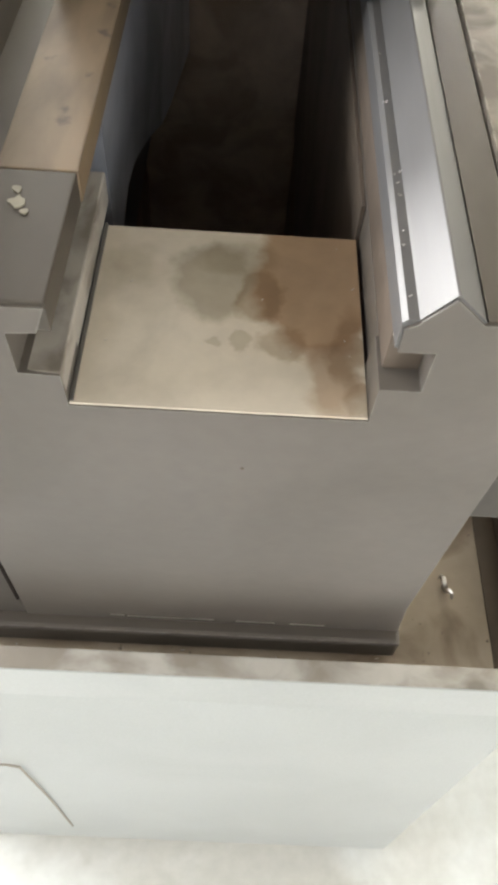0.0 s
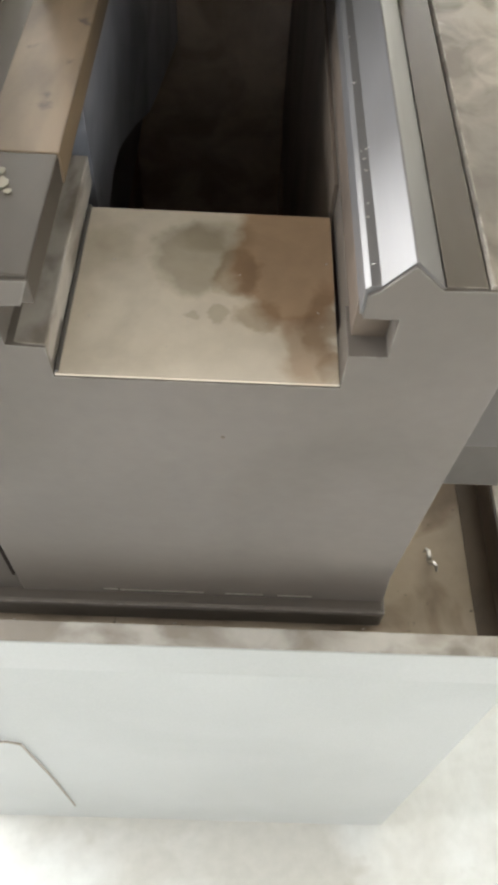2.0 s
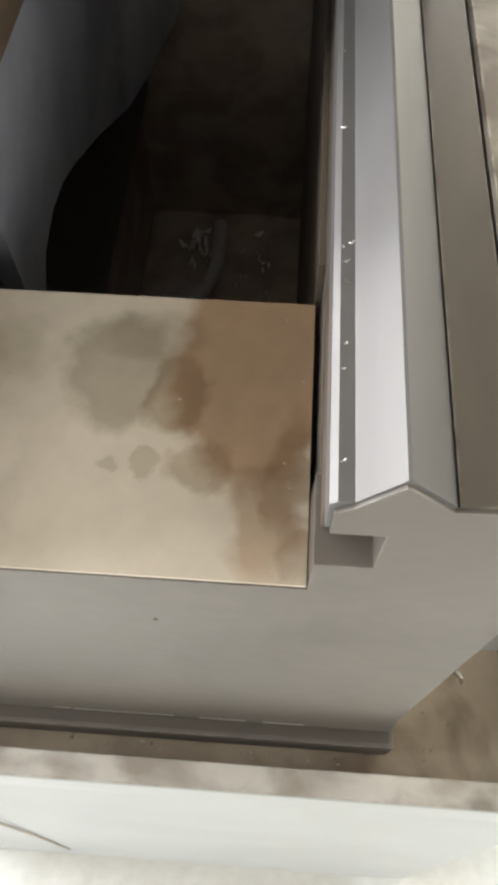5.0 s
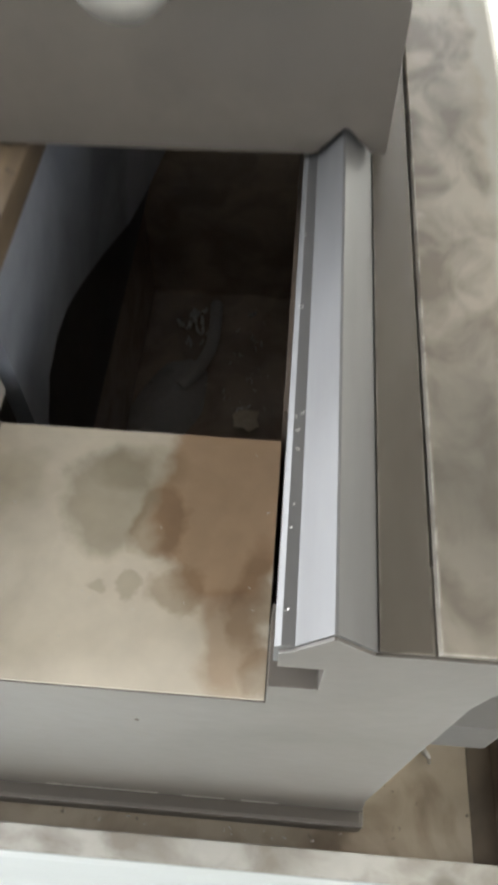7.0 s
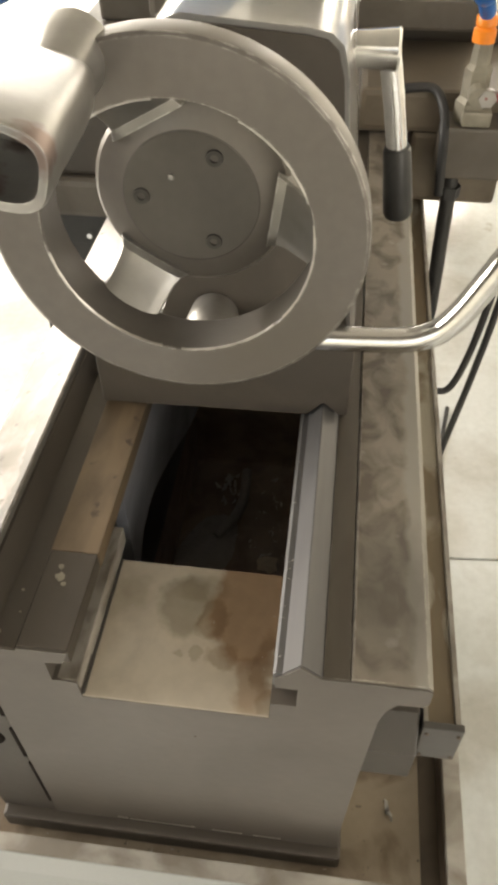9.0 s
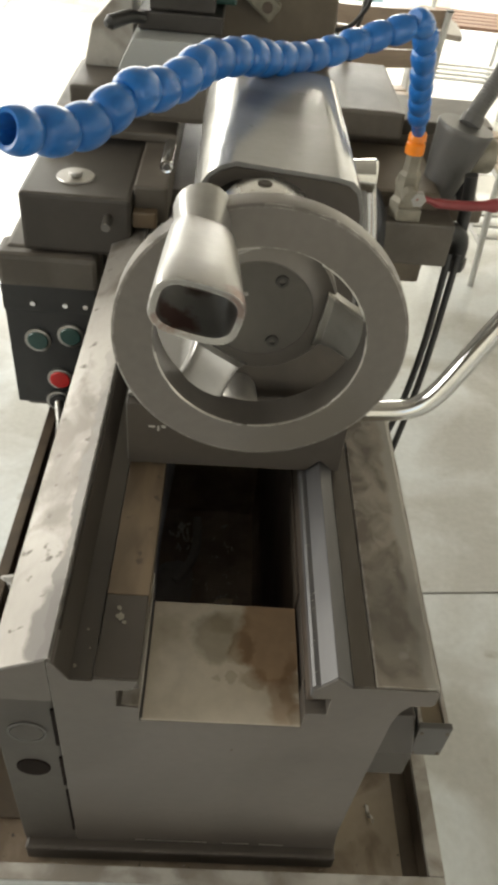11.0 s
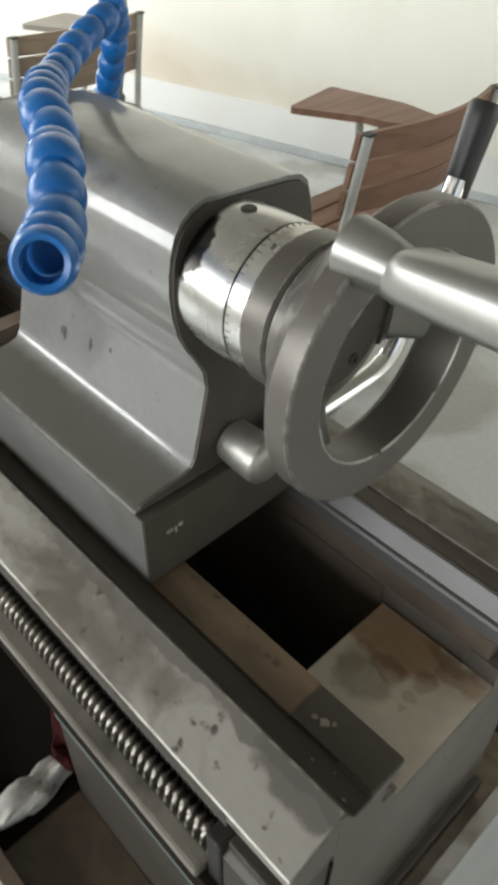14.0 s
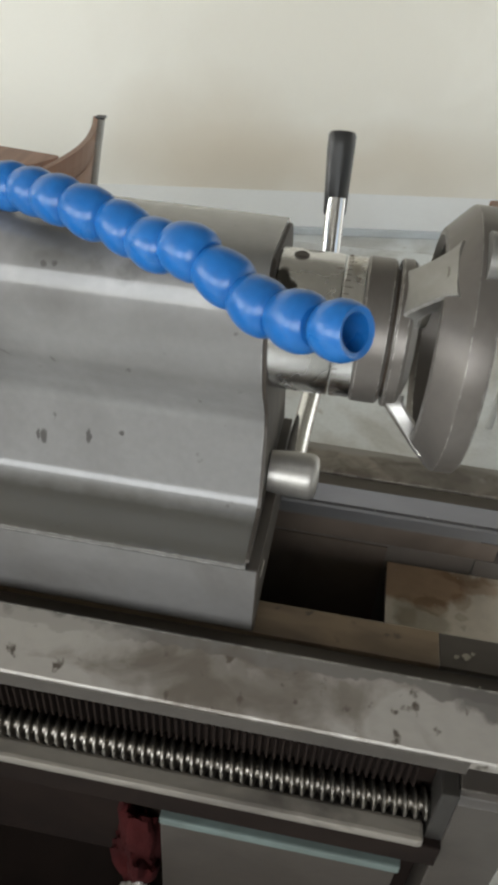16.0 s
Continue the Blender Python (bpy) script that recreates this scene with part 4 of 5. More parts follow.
part("door_seam", tube([(-0.298, -0.0570, 0.372), (-0.194, -0.0570, 0.374), (-0.183, -0.0572, 0.366), (-0.176, -0.0640, 0.24), (-0.171, -0.0738, 0.075)], 0.0013, 6), WEST_PAINT, pedestal, "thin grey seam of a cover door")
far = pedestal_body()
bmesh.ops.translate(far, verts=far.verts, vec=(0, 1.65, 0))
far_ped = thing("pedestal", (0, 1.85, 0), "cream painted steel pedestal under the far bed", "pedestal")
part("pedestal_body", far, PEDESTAL, far_ped)

# ---- leadscrew and rods ----
screw = thing("leadscrew", (-0.172, 0.07, 0.868), "long bright threaded leadscrew in front of the bed", "leadscrew")


def thread(r0, r1, pitch, y0, y1, x, z, steps=18):
    """A bar with a helix of rounded ridges."""
    bm = bmesh.new()
    rows = []
    n = int((y1 - y0) / pitch * 8)
    for k in range(n + 1):
        ring = []
        for s in range(steps):
            a = 2 * math.pi * s / steps
            u = 0.5 + 0.5 * math.cos(2 * math.pi * (k / 8 + s / steps))
            r = r0 + (r1 - r0) * min(1.0, max(0.0, 1.7 * u - 0.45)) ** 0.7
            ring.append(bm.verts.new((x + r * math.cos(a), y0 + (y1 - y0) * k / n, z + r * math.sin(a))))
        rows.append(ring)
    for p, q in zip(rows, rows[1:]):
        for s in range(steps):
            bm.faces.new((p[s], p[(s + 1) % steps], q[(s + 1) % steps], q[s]))
    bm.faces.new(rows[0]), bm.faces.new(rows[-1][::-1])
    return bm


part("threaded_bar", thread(0.0066, 0.0134, 0.0084, 0.0685, 1.3, -0.172, 0.867), THREAD, screw, smooth=True)
part("bearing_block", box(-0.188, -0.159, 0.0555, 0.0700, 0.835, 0.9145, 0.002), GRIME, screw)
strip = thing("guard_strip", (-0.19, 0.07, 0.845), "pale worn metal strip with dirt below the leadscrew", "guard strip")
part("strip_bar", box(-0.1985, -0.1800, 0.072, 1.3, 0.8440, 0.8560, 0.0035), STRIP, strip)
part("strip_back", box(-0.1800, -0.1600, 0.072, 1.3, 0.8440, 0.8470), GREY_DARK, strip)
# Apron below the strip, blackened in place of shade.
part("strip_apron", box(-0.1960, -0.1600, 0.0555, 1.3, 0.812, 0.8436, 0.002), OIL_SHADE, strip)


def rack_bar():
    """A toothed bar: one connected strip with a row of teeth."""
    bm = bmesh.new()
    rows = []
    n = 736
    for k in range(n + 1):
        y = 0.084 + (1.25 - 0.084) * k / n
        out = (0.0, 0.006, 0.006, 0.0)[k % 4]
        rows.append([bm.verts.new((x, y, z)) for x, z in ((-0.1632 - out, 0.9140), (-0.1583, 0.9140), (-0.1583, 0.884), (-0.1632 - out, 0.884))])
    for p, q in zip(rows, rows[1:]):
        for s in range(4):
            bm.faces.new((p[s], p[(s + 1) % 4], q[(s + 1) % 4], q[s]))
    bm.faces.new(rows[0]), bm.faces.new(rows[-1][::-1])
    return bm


# Rack blackened in place of the shade under the way.
part("gear_rack", rack_bar(), OIL_SHADE, bed, "dark toothed rack under the front way")

# ---- tailstock ----
tail = thing("tailstock", (0, 0.36, 0.9545), "light grey enamelled lathe tailstock with bright handwheel", "tailstock")
AX, AZ = 0.0045, 1.1945
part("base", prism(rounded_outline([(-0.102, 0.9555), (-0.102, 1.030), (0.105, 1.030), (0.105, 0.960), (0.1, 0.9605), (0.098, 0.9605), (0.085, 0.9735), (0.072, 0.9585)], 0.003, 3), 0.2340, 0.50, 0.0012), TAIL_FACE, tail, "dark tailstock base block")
BODY = [(-0.1025, 1.0305), (-0.1015, 1.0335), (-0.096, 1.0355), (-0.058, 1.0382), (-0.0490, 1.0412), (-0.0440, 1.0480), (-0.0415, 1.0550), (-0.0268, 1.1080), (-0.0262, 1.1120), (-0.0275, 1.1260), (-0.0345, 1.1400), (-0.0425, 1.1530), (-0.0480, 1.1660), (-0.0508, 1.1800),
        (-0.0518, 1.1960), (-0.0508, 1.2100), (-0.0482, 1.2235), (-0.0440, 1.2350), (-0.0380, 1.2440), (-0.0295, 1.2505), (-0.018, 1.2545), (0.060, 1.2485), (0.072, 1.246), (0.079, 1.240), (0.0835, 1.225), (0.100, 1.045), (0.1040, 1.0305)]


def leaning(bm):
    for v in bm.verts:
        if v.co.y < 0.3:
            v.co.y += 0.034 * (v.co.z - 1.03)
    return bm


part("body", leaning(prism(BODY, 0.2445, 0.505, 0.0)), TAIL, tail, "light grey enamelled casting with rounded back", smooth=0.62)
# Front face, darker than the enamelled sides.
part("front_face", leaning(prism([(x * 0.965 + AX * 0.03, AZ - 0.045 + (z - AZ + 0.045) * 0.965) for x, z in BODY], 0.2418, 0.2450)), TAIL_FACE, tail, "dark front face")
# Side sheet whose darker colour holds the shade there.
part("base_side", box(-0.1030, -0.1015, 0.2355, 0.4985, 0.958, 1.0302), ENAMEL_SHADED, tail, "grey side of the base with shade painted in")
part("number_mark", joined(box(-0.082, -0.076, 0.2331, 0.2341, 1.003, 1.005), box(-0.074, -0.072, 0.2331, 0.2341, 0.999, 1.005), box(-0.070, -0.066, 0.2331, 0.2341, 1.003, 1.006)), TRAYMAT, tail)
barrel = part("quill_barrel", turned([(0.03, 0.2495), (0.0515, 0.2490), (0.0522, 0.2480), (0.0522, 0.2040), (0.0516, 0.2030), (0.03, 0.2030)], (AX, 0, AZ), steps=72), BARREL, tail, "polished steel quill barrel with chipped paint", smooth=True)
part("oil_cap", turned([(0, 0.0535), (0.0045, 0.0535), (0.0055, 0.0528), (0.0055, 0.05)], (AX, 0.234, AZ), "z", 20), TAIL_FACE, barrel, "dark oil cap", smooth=True)
dial = part("dial_ring", turned([(0.03, 0.2018), (0.0512, 0.2018), (0.0518, 0.2010), (0.0518, 0.1872), (0.03, 0.1872)], (AX, 0, AZ), steps=72), BARREL, tail, "engraved steel dial ring", smooth=True)
ticks = []
for k in range(60):
    a = 2 * math.pi * k / 60
    w = 0.0058 if k % 5 == 0 else 0.0034
    ticks.append(box(-0.00022, 0.00022, 0.2010 - w, 0.2010, 0.0516, 0.0521, m=pose(AX, 0, AZ) @ pose(0, 0, 0, 0, math.degrees(a), 0)))
part("dial_marks", joined(*ticks), PIT, dial)
for a in (-66, -58, -50, -12):
    part("index_mark", box(-0.0002, 0.0002, 0.2042, 0.2085, 0.052, 0.05245, m=pose(AX, 0, AZ) @ pose(0, 0, 0, 0, a, 0)), PIT, barrel)


def lettering(name, text, size, m, mat, parent):
    cu = bpy.data.curves.new(name, "FONT")
    cu.body, cu.size, cu.extrude, cu.align_x, cu.align_y = text, size, 0.0002, "CENTER", "CENTER"
    tmp = bpy.data.objects.new(name, cu)
    data = bpy.data.meshes.new_from_object(tmp)
    bpy.data.objects.remove(tmp)
    data.transform(Matrix.Translation(-origin(parent)) @ m)
    data.materials.append(mat)
    ob = new(name, data)
    ob.parent = parent
    return ob


lettering("dial_figure", "0", 0.006, pose(AX, 0.192, AZ) @ pose(0, 0, 0, 0, -22, 0) @ pose(0, 0, 0.0519, 0, 0, -90), PIT, dial)
part("collar", turned([(0.03, 0.1868), (0.0515, 0.1868), (0.0535, 0.1850), (0.0535, 0.1675), (0.0515, 0.1655), (0.03, 0.1655)], (AX, 0, AZ), steps=72), WHEEL, tail, "dark steel collar", smooth=True)
part("collar_gap", turned([(0.0, 0.166), (0.046, 0.166), (0.046, 0.158), (0.0, 0.158)], (AX, 0, AZ), steps=48), PIT, tail)

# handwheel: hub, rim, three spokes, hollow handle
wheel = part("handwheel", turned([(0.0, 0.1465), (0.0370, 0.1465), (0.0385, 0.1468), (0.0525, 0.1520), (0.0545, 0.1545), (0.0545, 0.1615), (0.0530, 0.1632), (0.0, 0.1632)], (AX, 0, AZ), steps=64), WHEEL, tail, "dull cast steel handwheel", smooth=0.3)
# Disc over the hub; its dark colour is painted shadow.
part("hub_face", turned([(0, 0.1462), (0.0368, 0.1462), (0.0376, 0.1466)], (AX, 0, AZ), steps=48), HUB_SHADED, wheel, "recessed hub face with shade painted in")
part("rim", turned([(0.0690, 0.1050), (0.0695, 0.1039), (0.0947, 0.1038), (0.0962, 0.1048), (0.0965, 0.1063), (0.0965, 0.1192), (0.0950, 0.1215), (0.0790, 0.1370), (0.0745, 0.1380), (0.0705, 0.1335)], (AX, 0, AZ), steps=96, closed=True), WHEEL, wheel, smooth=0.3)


def burr(a0, a1):
    """Bare metal burr along a stretch of the rim's inner edge."""
    pts = [(AX + 0.0691 * math.cos(math.radians(a)), 0.1044, AZ + 0.0691 * math.sin(math.radians(a))) for a in range(a0, a1, 3)]
    return tube(pts, [0.00055 + 0.0006 * abs(noise.noise((k * 0.7, a0, 0.3))) for k in range(len(pts))], 6)


for a0, a1 in ((190, 262), (268, 318), (322, 372), (20, 64), (95, 140)):
    part("worn_edge", burr(a0, a1), BURR, wheel, "bright worn inner edge", smooth=True)


def spoke(angle):
    """A flat strap sloping from the back of the hub out to the rim."""
    bm = bmesh.new()
    rows = []
    for k in range(9):
        t = k / 8
        r = 0.044 + (0.0850 - 0.044) * t
        w = 0.0180 + 0.0045 * abs(2 * t - 1) ** 3
        back = min(0.1622, 0.1624 - 0.88 * (r - 0.050))
        front = max(back - 0.0160, 0.1080)
        y, h = (front + back) / 2, (back - front) / 2
        rows.append([bm.verts.new((r, y + h * math.copysign(abs(math.sin(a)) ** 0.30, math.sin(a)), w * math.copysign(abs(math.cos(a)) ** 0.35, math.cos(a)))) for a in (2 * math.pi * (s + 0.5) / 16 for s in range(16))])
    for p, q in zip(rows, rows[1:]):
        for s in range(16):
            bm.faces.new((p[s], p[(s + 1) % 16], q[(s + 1) % 16], q[s]))
    bm.faces.new(rows[0]), bm.faces.new(rows[-1][::-1])
    bm.transform(pose(AX, 0, AZ) @ pose(0, 0, 0, 0, -angle, 0))
    return bm


for angle in (-8, 118, 238):
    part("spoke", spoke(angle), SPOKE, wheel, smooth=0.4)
for angle in (60, 179, 295):
    a = math.radians(angle)
    part("hub_screw", turned([(0, 0.0002), (0.0022, 0.0002), (0.0022, -0.0012), (0.0044, -0.0012), (0.0048, 0.0004)], (AX + 0.0272 * math.cos(a), 0.1463, AZ + 0.0272 * math.sin(a)), steps=18), DARKIRON, wheel, smooth=True)


part("hub_rivet", turned([(0, -0.0008), (0.0014, -0.0006), (0.0020, 0.0004)], (AX - 0.010, 0.1461, AZ + 0.012), steps=12), SATIN, wheel, smooth=True)


def oval_tube(path, sizes, wall, steps=28, lean=0.0):
    """A hollow oval tube along -y: outer skin, wall at the open end, inner skin."""
    bm = bmesh.new()
    rings = []
    c, s_ = math.cos(lean), math.sin(lean)

    def ring(x, y, z, w, h):
        out = []
        for k in range(steps):
            a = 2 * math.pi * k / steps
            u = w * math.copysign(abs(math.cos(a)) ** 0.62, math.cos(a))
            v = h * math.copysign(abs(math.sin(a)) ** 0.62, math.sin(a))
            out.append(bm.verts.new((x + u * c - v * s_, y, z + u * s_ + v * c)))
        return out

    for (x, y, z), (w, h) in zip(path, sizes):
        rings.append(ring(x, y, z, w, h))
    x, y, z = path[-1]
    w, h = sizes[-1]
    rings.append(ring(x, y + 0.0006, z, w - wall, h - wall))
    rings.append(ring(x, y + 0.048, z, (w - wall) * 0.9, (h - wall) * 0.9))
    for p, q in zip(rings, rings[1:]):
        for k in range(steps):
            bm.faces.new((p[k], p[(k + 1) % steps], q[(k + 1) % steps], q[k]))
    bm.faces.new(rings[0]), bm.faces.new(rings[-1])
    return bm


HX, HZ = -0.034, 1.276
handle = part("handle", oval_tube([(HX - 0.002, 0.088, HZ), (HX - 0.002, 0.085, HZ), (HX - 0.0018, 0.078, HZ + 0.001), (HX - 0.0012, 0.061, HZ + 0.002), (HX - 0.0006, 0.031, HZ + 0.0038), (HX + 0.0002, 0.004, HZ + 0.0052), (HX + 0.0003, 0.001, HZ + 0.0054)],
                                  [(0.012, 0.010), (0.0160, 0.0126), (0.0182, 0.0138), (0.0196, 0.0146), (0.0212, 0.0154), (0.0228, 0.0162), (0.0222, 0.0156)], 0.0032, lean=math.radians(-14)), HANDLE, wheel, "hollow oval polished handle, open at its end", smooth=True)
part("handle_neck", tube([(HX - 0.002, 0.116, HZ + 0.001), (HX - 0.002, 0.100, HZ + 0.001), (HX - 0.002, 0.084, HZ)], [0.0180, 0.0160, 0.0128], 20), HANDLE, wheel, smooth=True)
part("handle_bore", turned([(0, 0.040), (0.0140, 0.040)], (HX, 0, HZ + 0.003), steps=24), HANDLE, wheel)

# clamp lever under the barrel
lever = part("clamp_lever", turned([(0, 0.1990), (0.0110, 0.1994), (0.0165, 0.2008), (0.0190, 0.2035), (0.0200, 0.2080), (0.0196, 0.2250), (0.0180, 0.2418), (0, 0.2418)], (-0.003, 0, 1.050), steps=40), KNOB, tail, "bright clamp lever with a black grip", smooth=True)
part("lever_rod", tube(smooth_path([(0.010, 0.222, 1.046), (0.05, 0.222, 1.048), (0.12, 0.219, 1.053), (0.152, 0.217, 1.060), (0.172, 0.217, 1.079), (0.198, 0.221, 1.130), (0.2345, 0.224, 1.206)], 6), 0.0094, 20), CHROME, lever, smooth=True)
part("lever_grip", tube([(0.2315, 0.2240, 1.1900), (0.2328, 0.2242, 1.1930), (0.2415, 0.2252, 1.2150), (0.2550, 0.2266, 1.2480), (0.2592, 0.2270, 1.2580), (0.2604, 0.2271, 1.2608)], [0.0100, 0.0112, 0.0120, 0.0135, 0.0135, 0.0118], 24), BLACK, lever, "black plastic grip", smooth=True)
# quill lock lever at the back
lock = part("lock_lever", turned([(0, 0.1215), (0.0150, 0.1215), (0.0166, 0.1195), (0.0140, 0.092), (0.0140, 0.070), (0, 0.070)], (0, 0.425, 1.182), "x", 32), CHROME, tail, "bright lock lever with a black grip", smooth=True)
part("lever_rod", tube([(0.1135, 0.425, 1.182), (0.1225, 0.427, 1.140), (0.131, 0.430, 1.094)], 0.0092, 18), CHROME, lock, smooth=True)
part("lever_grip", tube([(0.1300, 0.4295, 1.102), (0.1304, 0.4297, 1.099), (0.1350, 0.4310, 1.066), (0.1385, 0.4320, 1.040), (0.1390, 0.4322, 1.036)], [0.0110, 0.0122, 0.0132, 0.0136, 0.0120], 22), BLACK, lock, "black plastic grip", smooth=True)

# ---- carriage ----
car = thing("carriage", (0, 0.95, 0.96), "grey lathe carriage with cross slide and dark tool post", "carriage")
part("saddle_wing", prism(rounded_outline([(-0.185, 0.960), (-0.185, 0.990), (0.170, 0.990), (0.170, 0.960)], 0.004, 2), 0.79, 1.25, 0.002), CARGREY, car)
part("saddle_front", box(-0.305, -0.152, 0.674, 1.20, 0.9345, 1.020, 0.006), GREY_BROWN, car)
part("saddle_step", box(-0.1515, -0.104, 0.70, 1.20, 0.978, 1.030, 0.004), CARGREY, car)
part("saddle_bridge", box(-0.305, -0.104, 0.86, 1.20, 1.0302, 1.0436, 0.004), CARGREY, car)
part("cover_washer", turned([(0, 0.008), (0.0085, 0.008), (0.0095, 0.0065), (0.0095, 0.0022), (0.026, 0.0020), (0.027, 0)], (-0.237, 0.738, 1.020), "z", 28), SATIN, car, smooth=True)
part("wiper", box(-0.1515, -0.118, 0.682, 0.700, 0.9765, 1.000, 0.003), TAN, car, "felt way wiper")
part("saddle_pin", tube([(-0.184, 0.650, 0.989), (-0.184, 0.676, 0.993)], 0.0062, 14), SATIN, car, smooth=True)
part("cross_slide", box(-0.275, 0.25, 0.92, 1.18, 1.044, 1.085, 0.005), CARGREY, car)
part("compound_rest", prism(rounded_outline([(-0.200, 1.0852), (-0.200, 1.112), (-0.178, 1.155), (-0.062, 1.155), (-0.060, 1.0852)], 0.006, 3), 0.93, 1.20, 0.003), PEDESTAL, car, "pale grey compound slide")
part("compound_side", prism(rounded_outline([(-0.268, 1.0852), (-0.252, 1.150), (-0.195, 1.210), (-0.186, 1.210), (-0.186, 1.0852)], 0.004, 2), 1.02, 1.20, 0.003), TRAYMAT, car)
part("slide_plate", box(-0.19, -0.06, 0.86, 0.932, 1.060, 1.112, 0.010), CARGREY, car)
part("feed_knob", turned([(0, 0.720), (0.0055, 0.720), (0.0060, 0.7205), (0.0088, 0.7195), (0.0092, 0.722), (0.0088, 0.80), (0, 0.80)], (-0.108, 0, 1.052), steps=20), CHROME, car, smooth=True)
post = part("tool_post", box(-0.158, -0.058, 0.99, 1.11, 1.1822, 1.2218, 0.003), DARKIRON, car, "dark stacked square tool post")
part("post_base", box(-0.175, -0.045, 0.98, 1.12, 1.1555, 1.182, 0.003), DARKIRON, post)
part("post_top", box(-0.185, -0.030, 0.97, 1.13, 1.222, 1.252, 0.003), DARKIRON, post)
for x in (-0.165, -0.12, -0.075, -0.04):
    part("clamp_screw", turned([(0, 0.03), (0.007, 0.03), (0.0075, 0.028), (0.0075, 0)], (x, 0.985, 1.252), "z", 8), DARKIRON, post)
part("post_lever", tube([(-0.16, 0.99, 1.206), (-0.185, 0.96, 1.205), (-0.205, 0.94, 1.213)], 0.006, 12), SATIN, post, smooth=True)
part("lever_knob", tube([(-0.196, 0.95, 1.212), (-0.204, 0.942, 1.217), (-0.222, 0.925, 1.228), (-0.236, 0.915, 1.236), (-0.240, 0.912, 1.238)], [0.006, 0.009, 0.010, 0.009, 0.005], 16), BLACK, post, "black plastic knob", smooth=True)
part("lock_knob", tube([(-0.165, 0.98, 1.172), (-0.185, 0.965, 1.176), (-0.212, 0.945, 1.170), (-0.218, 0.94, 1.168)], [0.008, 0.010, 0.011, 0.005], 16), BLACK, post, smooth=True)
part("index_block", box(-0.062, -0.026, 1.04, 1.10, 1.186, 1.222, 0.004), GREENBTN, post, "dark green block")
part("post_guard", box(-0.085, 0.145, 1.135, 1.16, 1.086, 1.52, 0.004), BROWN, car, "oily brown splash guard plate")
TILT = pose(-0.002, 1.118, 1.196) @ pose(0, 0, 0, 0, 38, 0)
clamp = part("clamp_block", box(-0.040, 0.052, -0.016, 0.016, -0.016, 0.016, 0.004, m=TILT), KHAKI, car, "slanted steel clamp block with round holes")
for x in (-0.018, 0.034):
    bm = turned([(0, -0.0168), (0.0085, -0.0168), (0.0095, -0.0155)], (x, 0, 0), "y", 20)
    bm.transform(TILT)
    part("block_hole", bm, PIT, clamp)
part("saddle_rear", box(0.1000, 0.300, 0.786, 0.98, 0.962, 1.016, 0.008), BROWN, car)
part("rear_block", box(0.1720, 0.300, 0.792, 0.98, 0.862, 0.9615, 0.008), BROWN, car)
part("tap_bracket", box(0.206, 0.318, 0.735, 0.80, 0.925, 0.992, 0.004), CARGREY, car)
part("strap", tube(smooth_path([(0.150, 0.785, 1.018), (0.190, 0.780, 1.022), (0.205, 0.760, 1.005), (0.207, 0.728, 0.985), (0.211, 0.730, 0.94), (0.214, 0.732, 0.905)], 5), 0.006, 10), RUBBER, car, "black hose bent over the edge", smooth=True)
part("rear_table", joined(box(0.108, 0.42, 1.0, 1.05, 1.034, 1.050, 0.003), box(0.108, 0.42, 1.0, 1.05, 1.008, 1.028, 0.003), box(0.108, 0.42, 1.005, 1.15, 0.955, 1.046, 0.003)), CARGREY, car)
apron = part("apron", box(-0.335, -0.195, 0.684, 1.15, 0.640, 0.934, 0.006), CARGREY, car)
part("apron_ledge", box(-0.345, -0.200, 0.662, 0.72, 0.880, 0.932, 0.008), CARGREY, apron)
part("panel_strip", box(-0.345, -0.206, 0.668, 0.684, 0.836, 0.8795, 0.002), BLACK, apron)
for x in (-0.300, -0.252, -0.222):
    part("panel_screw", turned([(0, -0.004), (0.004, -0.004), (0.0052, 0)], (x, 0.668, 0.851), steps=14), CHROME, apron, smooth=True)
part("control_panel", box(-0.345, -0.206, 0.672, 0.684, 0.655, 0.835, 0.003), BLACK, apron, "black control panel with round buttons")
for x, z, mat in ((-0.300, 0.782, GREENBTN), (-0.249, 0.794, GREENBTN), (-0.272, 0.708, REDBTN), (-0.278, 0.662, BLACK)):
    part("button_ring", turned([(0.0165, -0.004), (0.0205, -0.003), (0.021, 0), (0.0165, 0)], (x, 0.672, z), steps=28, closed=True), SATIN, apron, smooth=True)
    part("push_button", turned([(0, -0.006), (0.0145, -0.006), (0.0163, -0.004), (0.0163, 0)], (x, 0.672, z), steps=28), mat, apron, smooth=True)
part("joystick", tube([(-0.278, 0.667, 0.662), (-0.272, 0.64, 0.645), (-0.270, 0.62, 0.61)], [0.008, 0.007, 0.010], 12), SATIN, apron, smooth=True)

# ---- coolant hose and tap ----
NOZZLE, ELBOW, TAP = Vector((-0.168, 0.187, 1.287)), Vector((0.175, 0.606, 1.280)), Vector((0.234, 0.752, 1.118))
hose = thing("coolant_hose", TAP, "blue jointed coolant hose with an open nozzle end", "coolant hose")
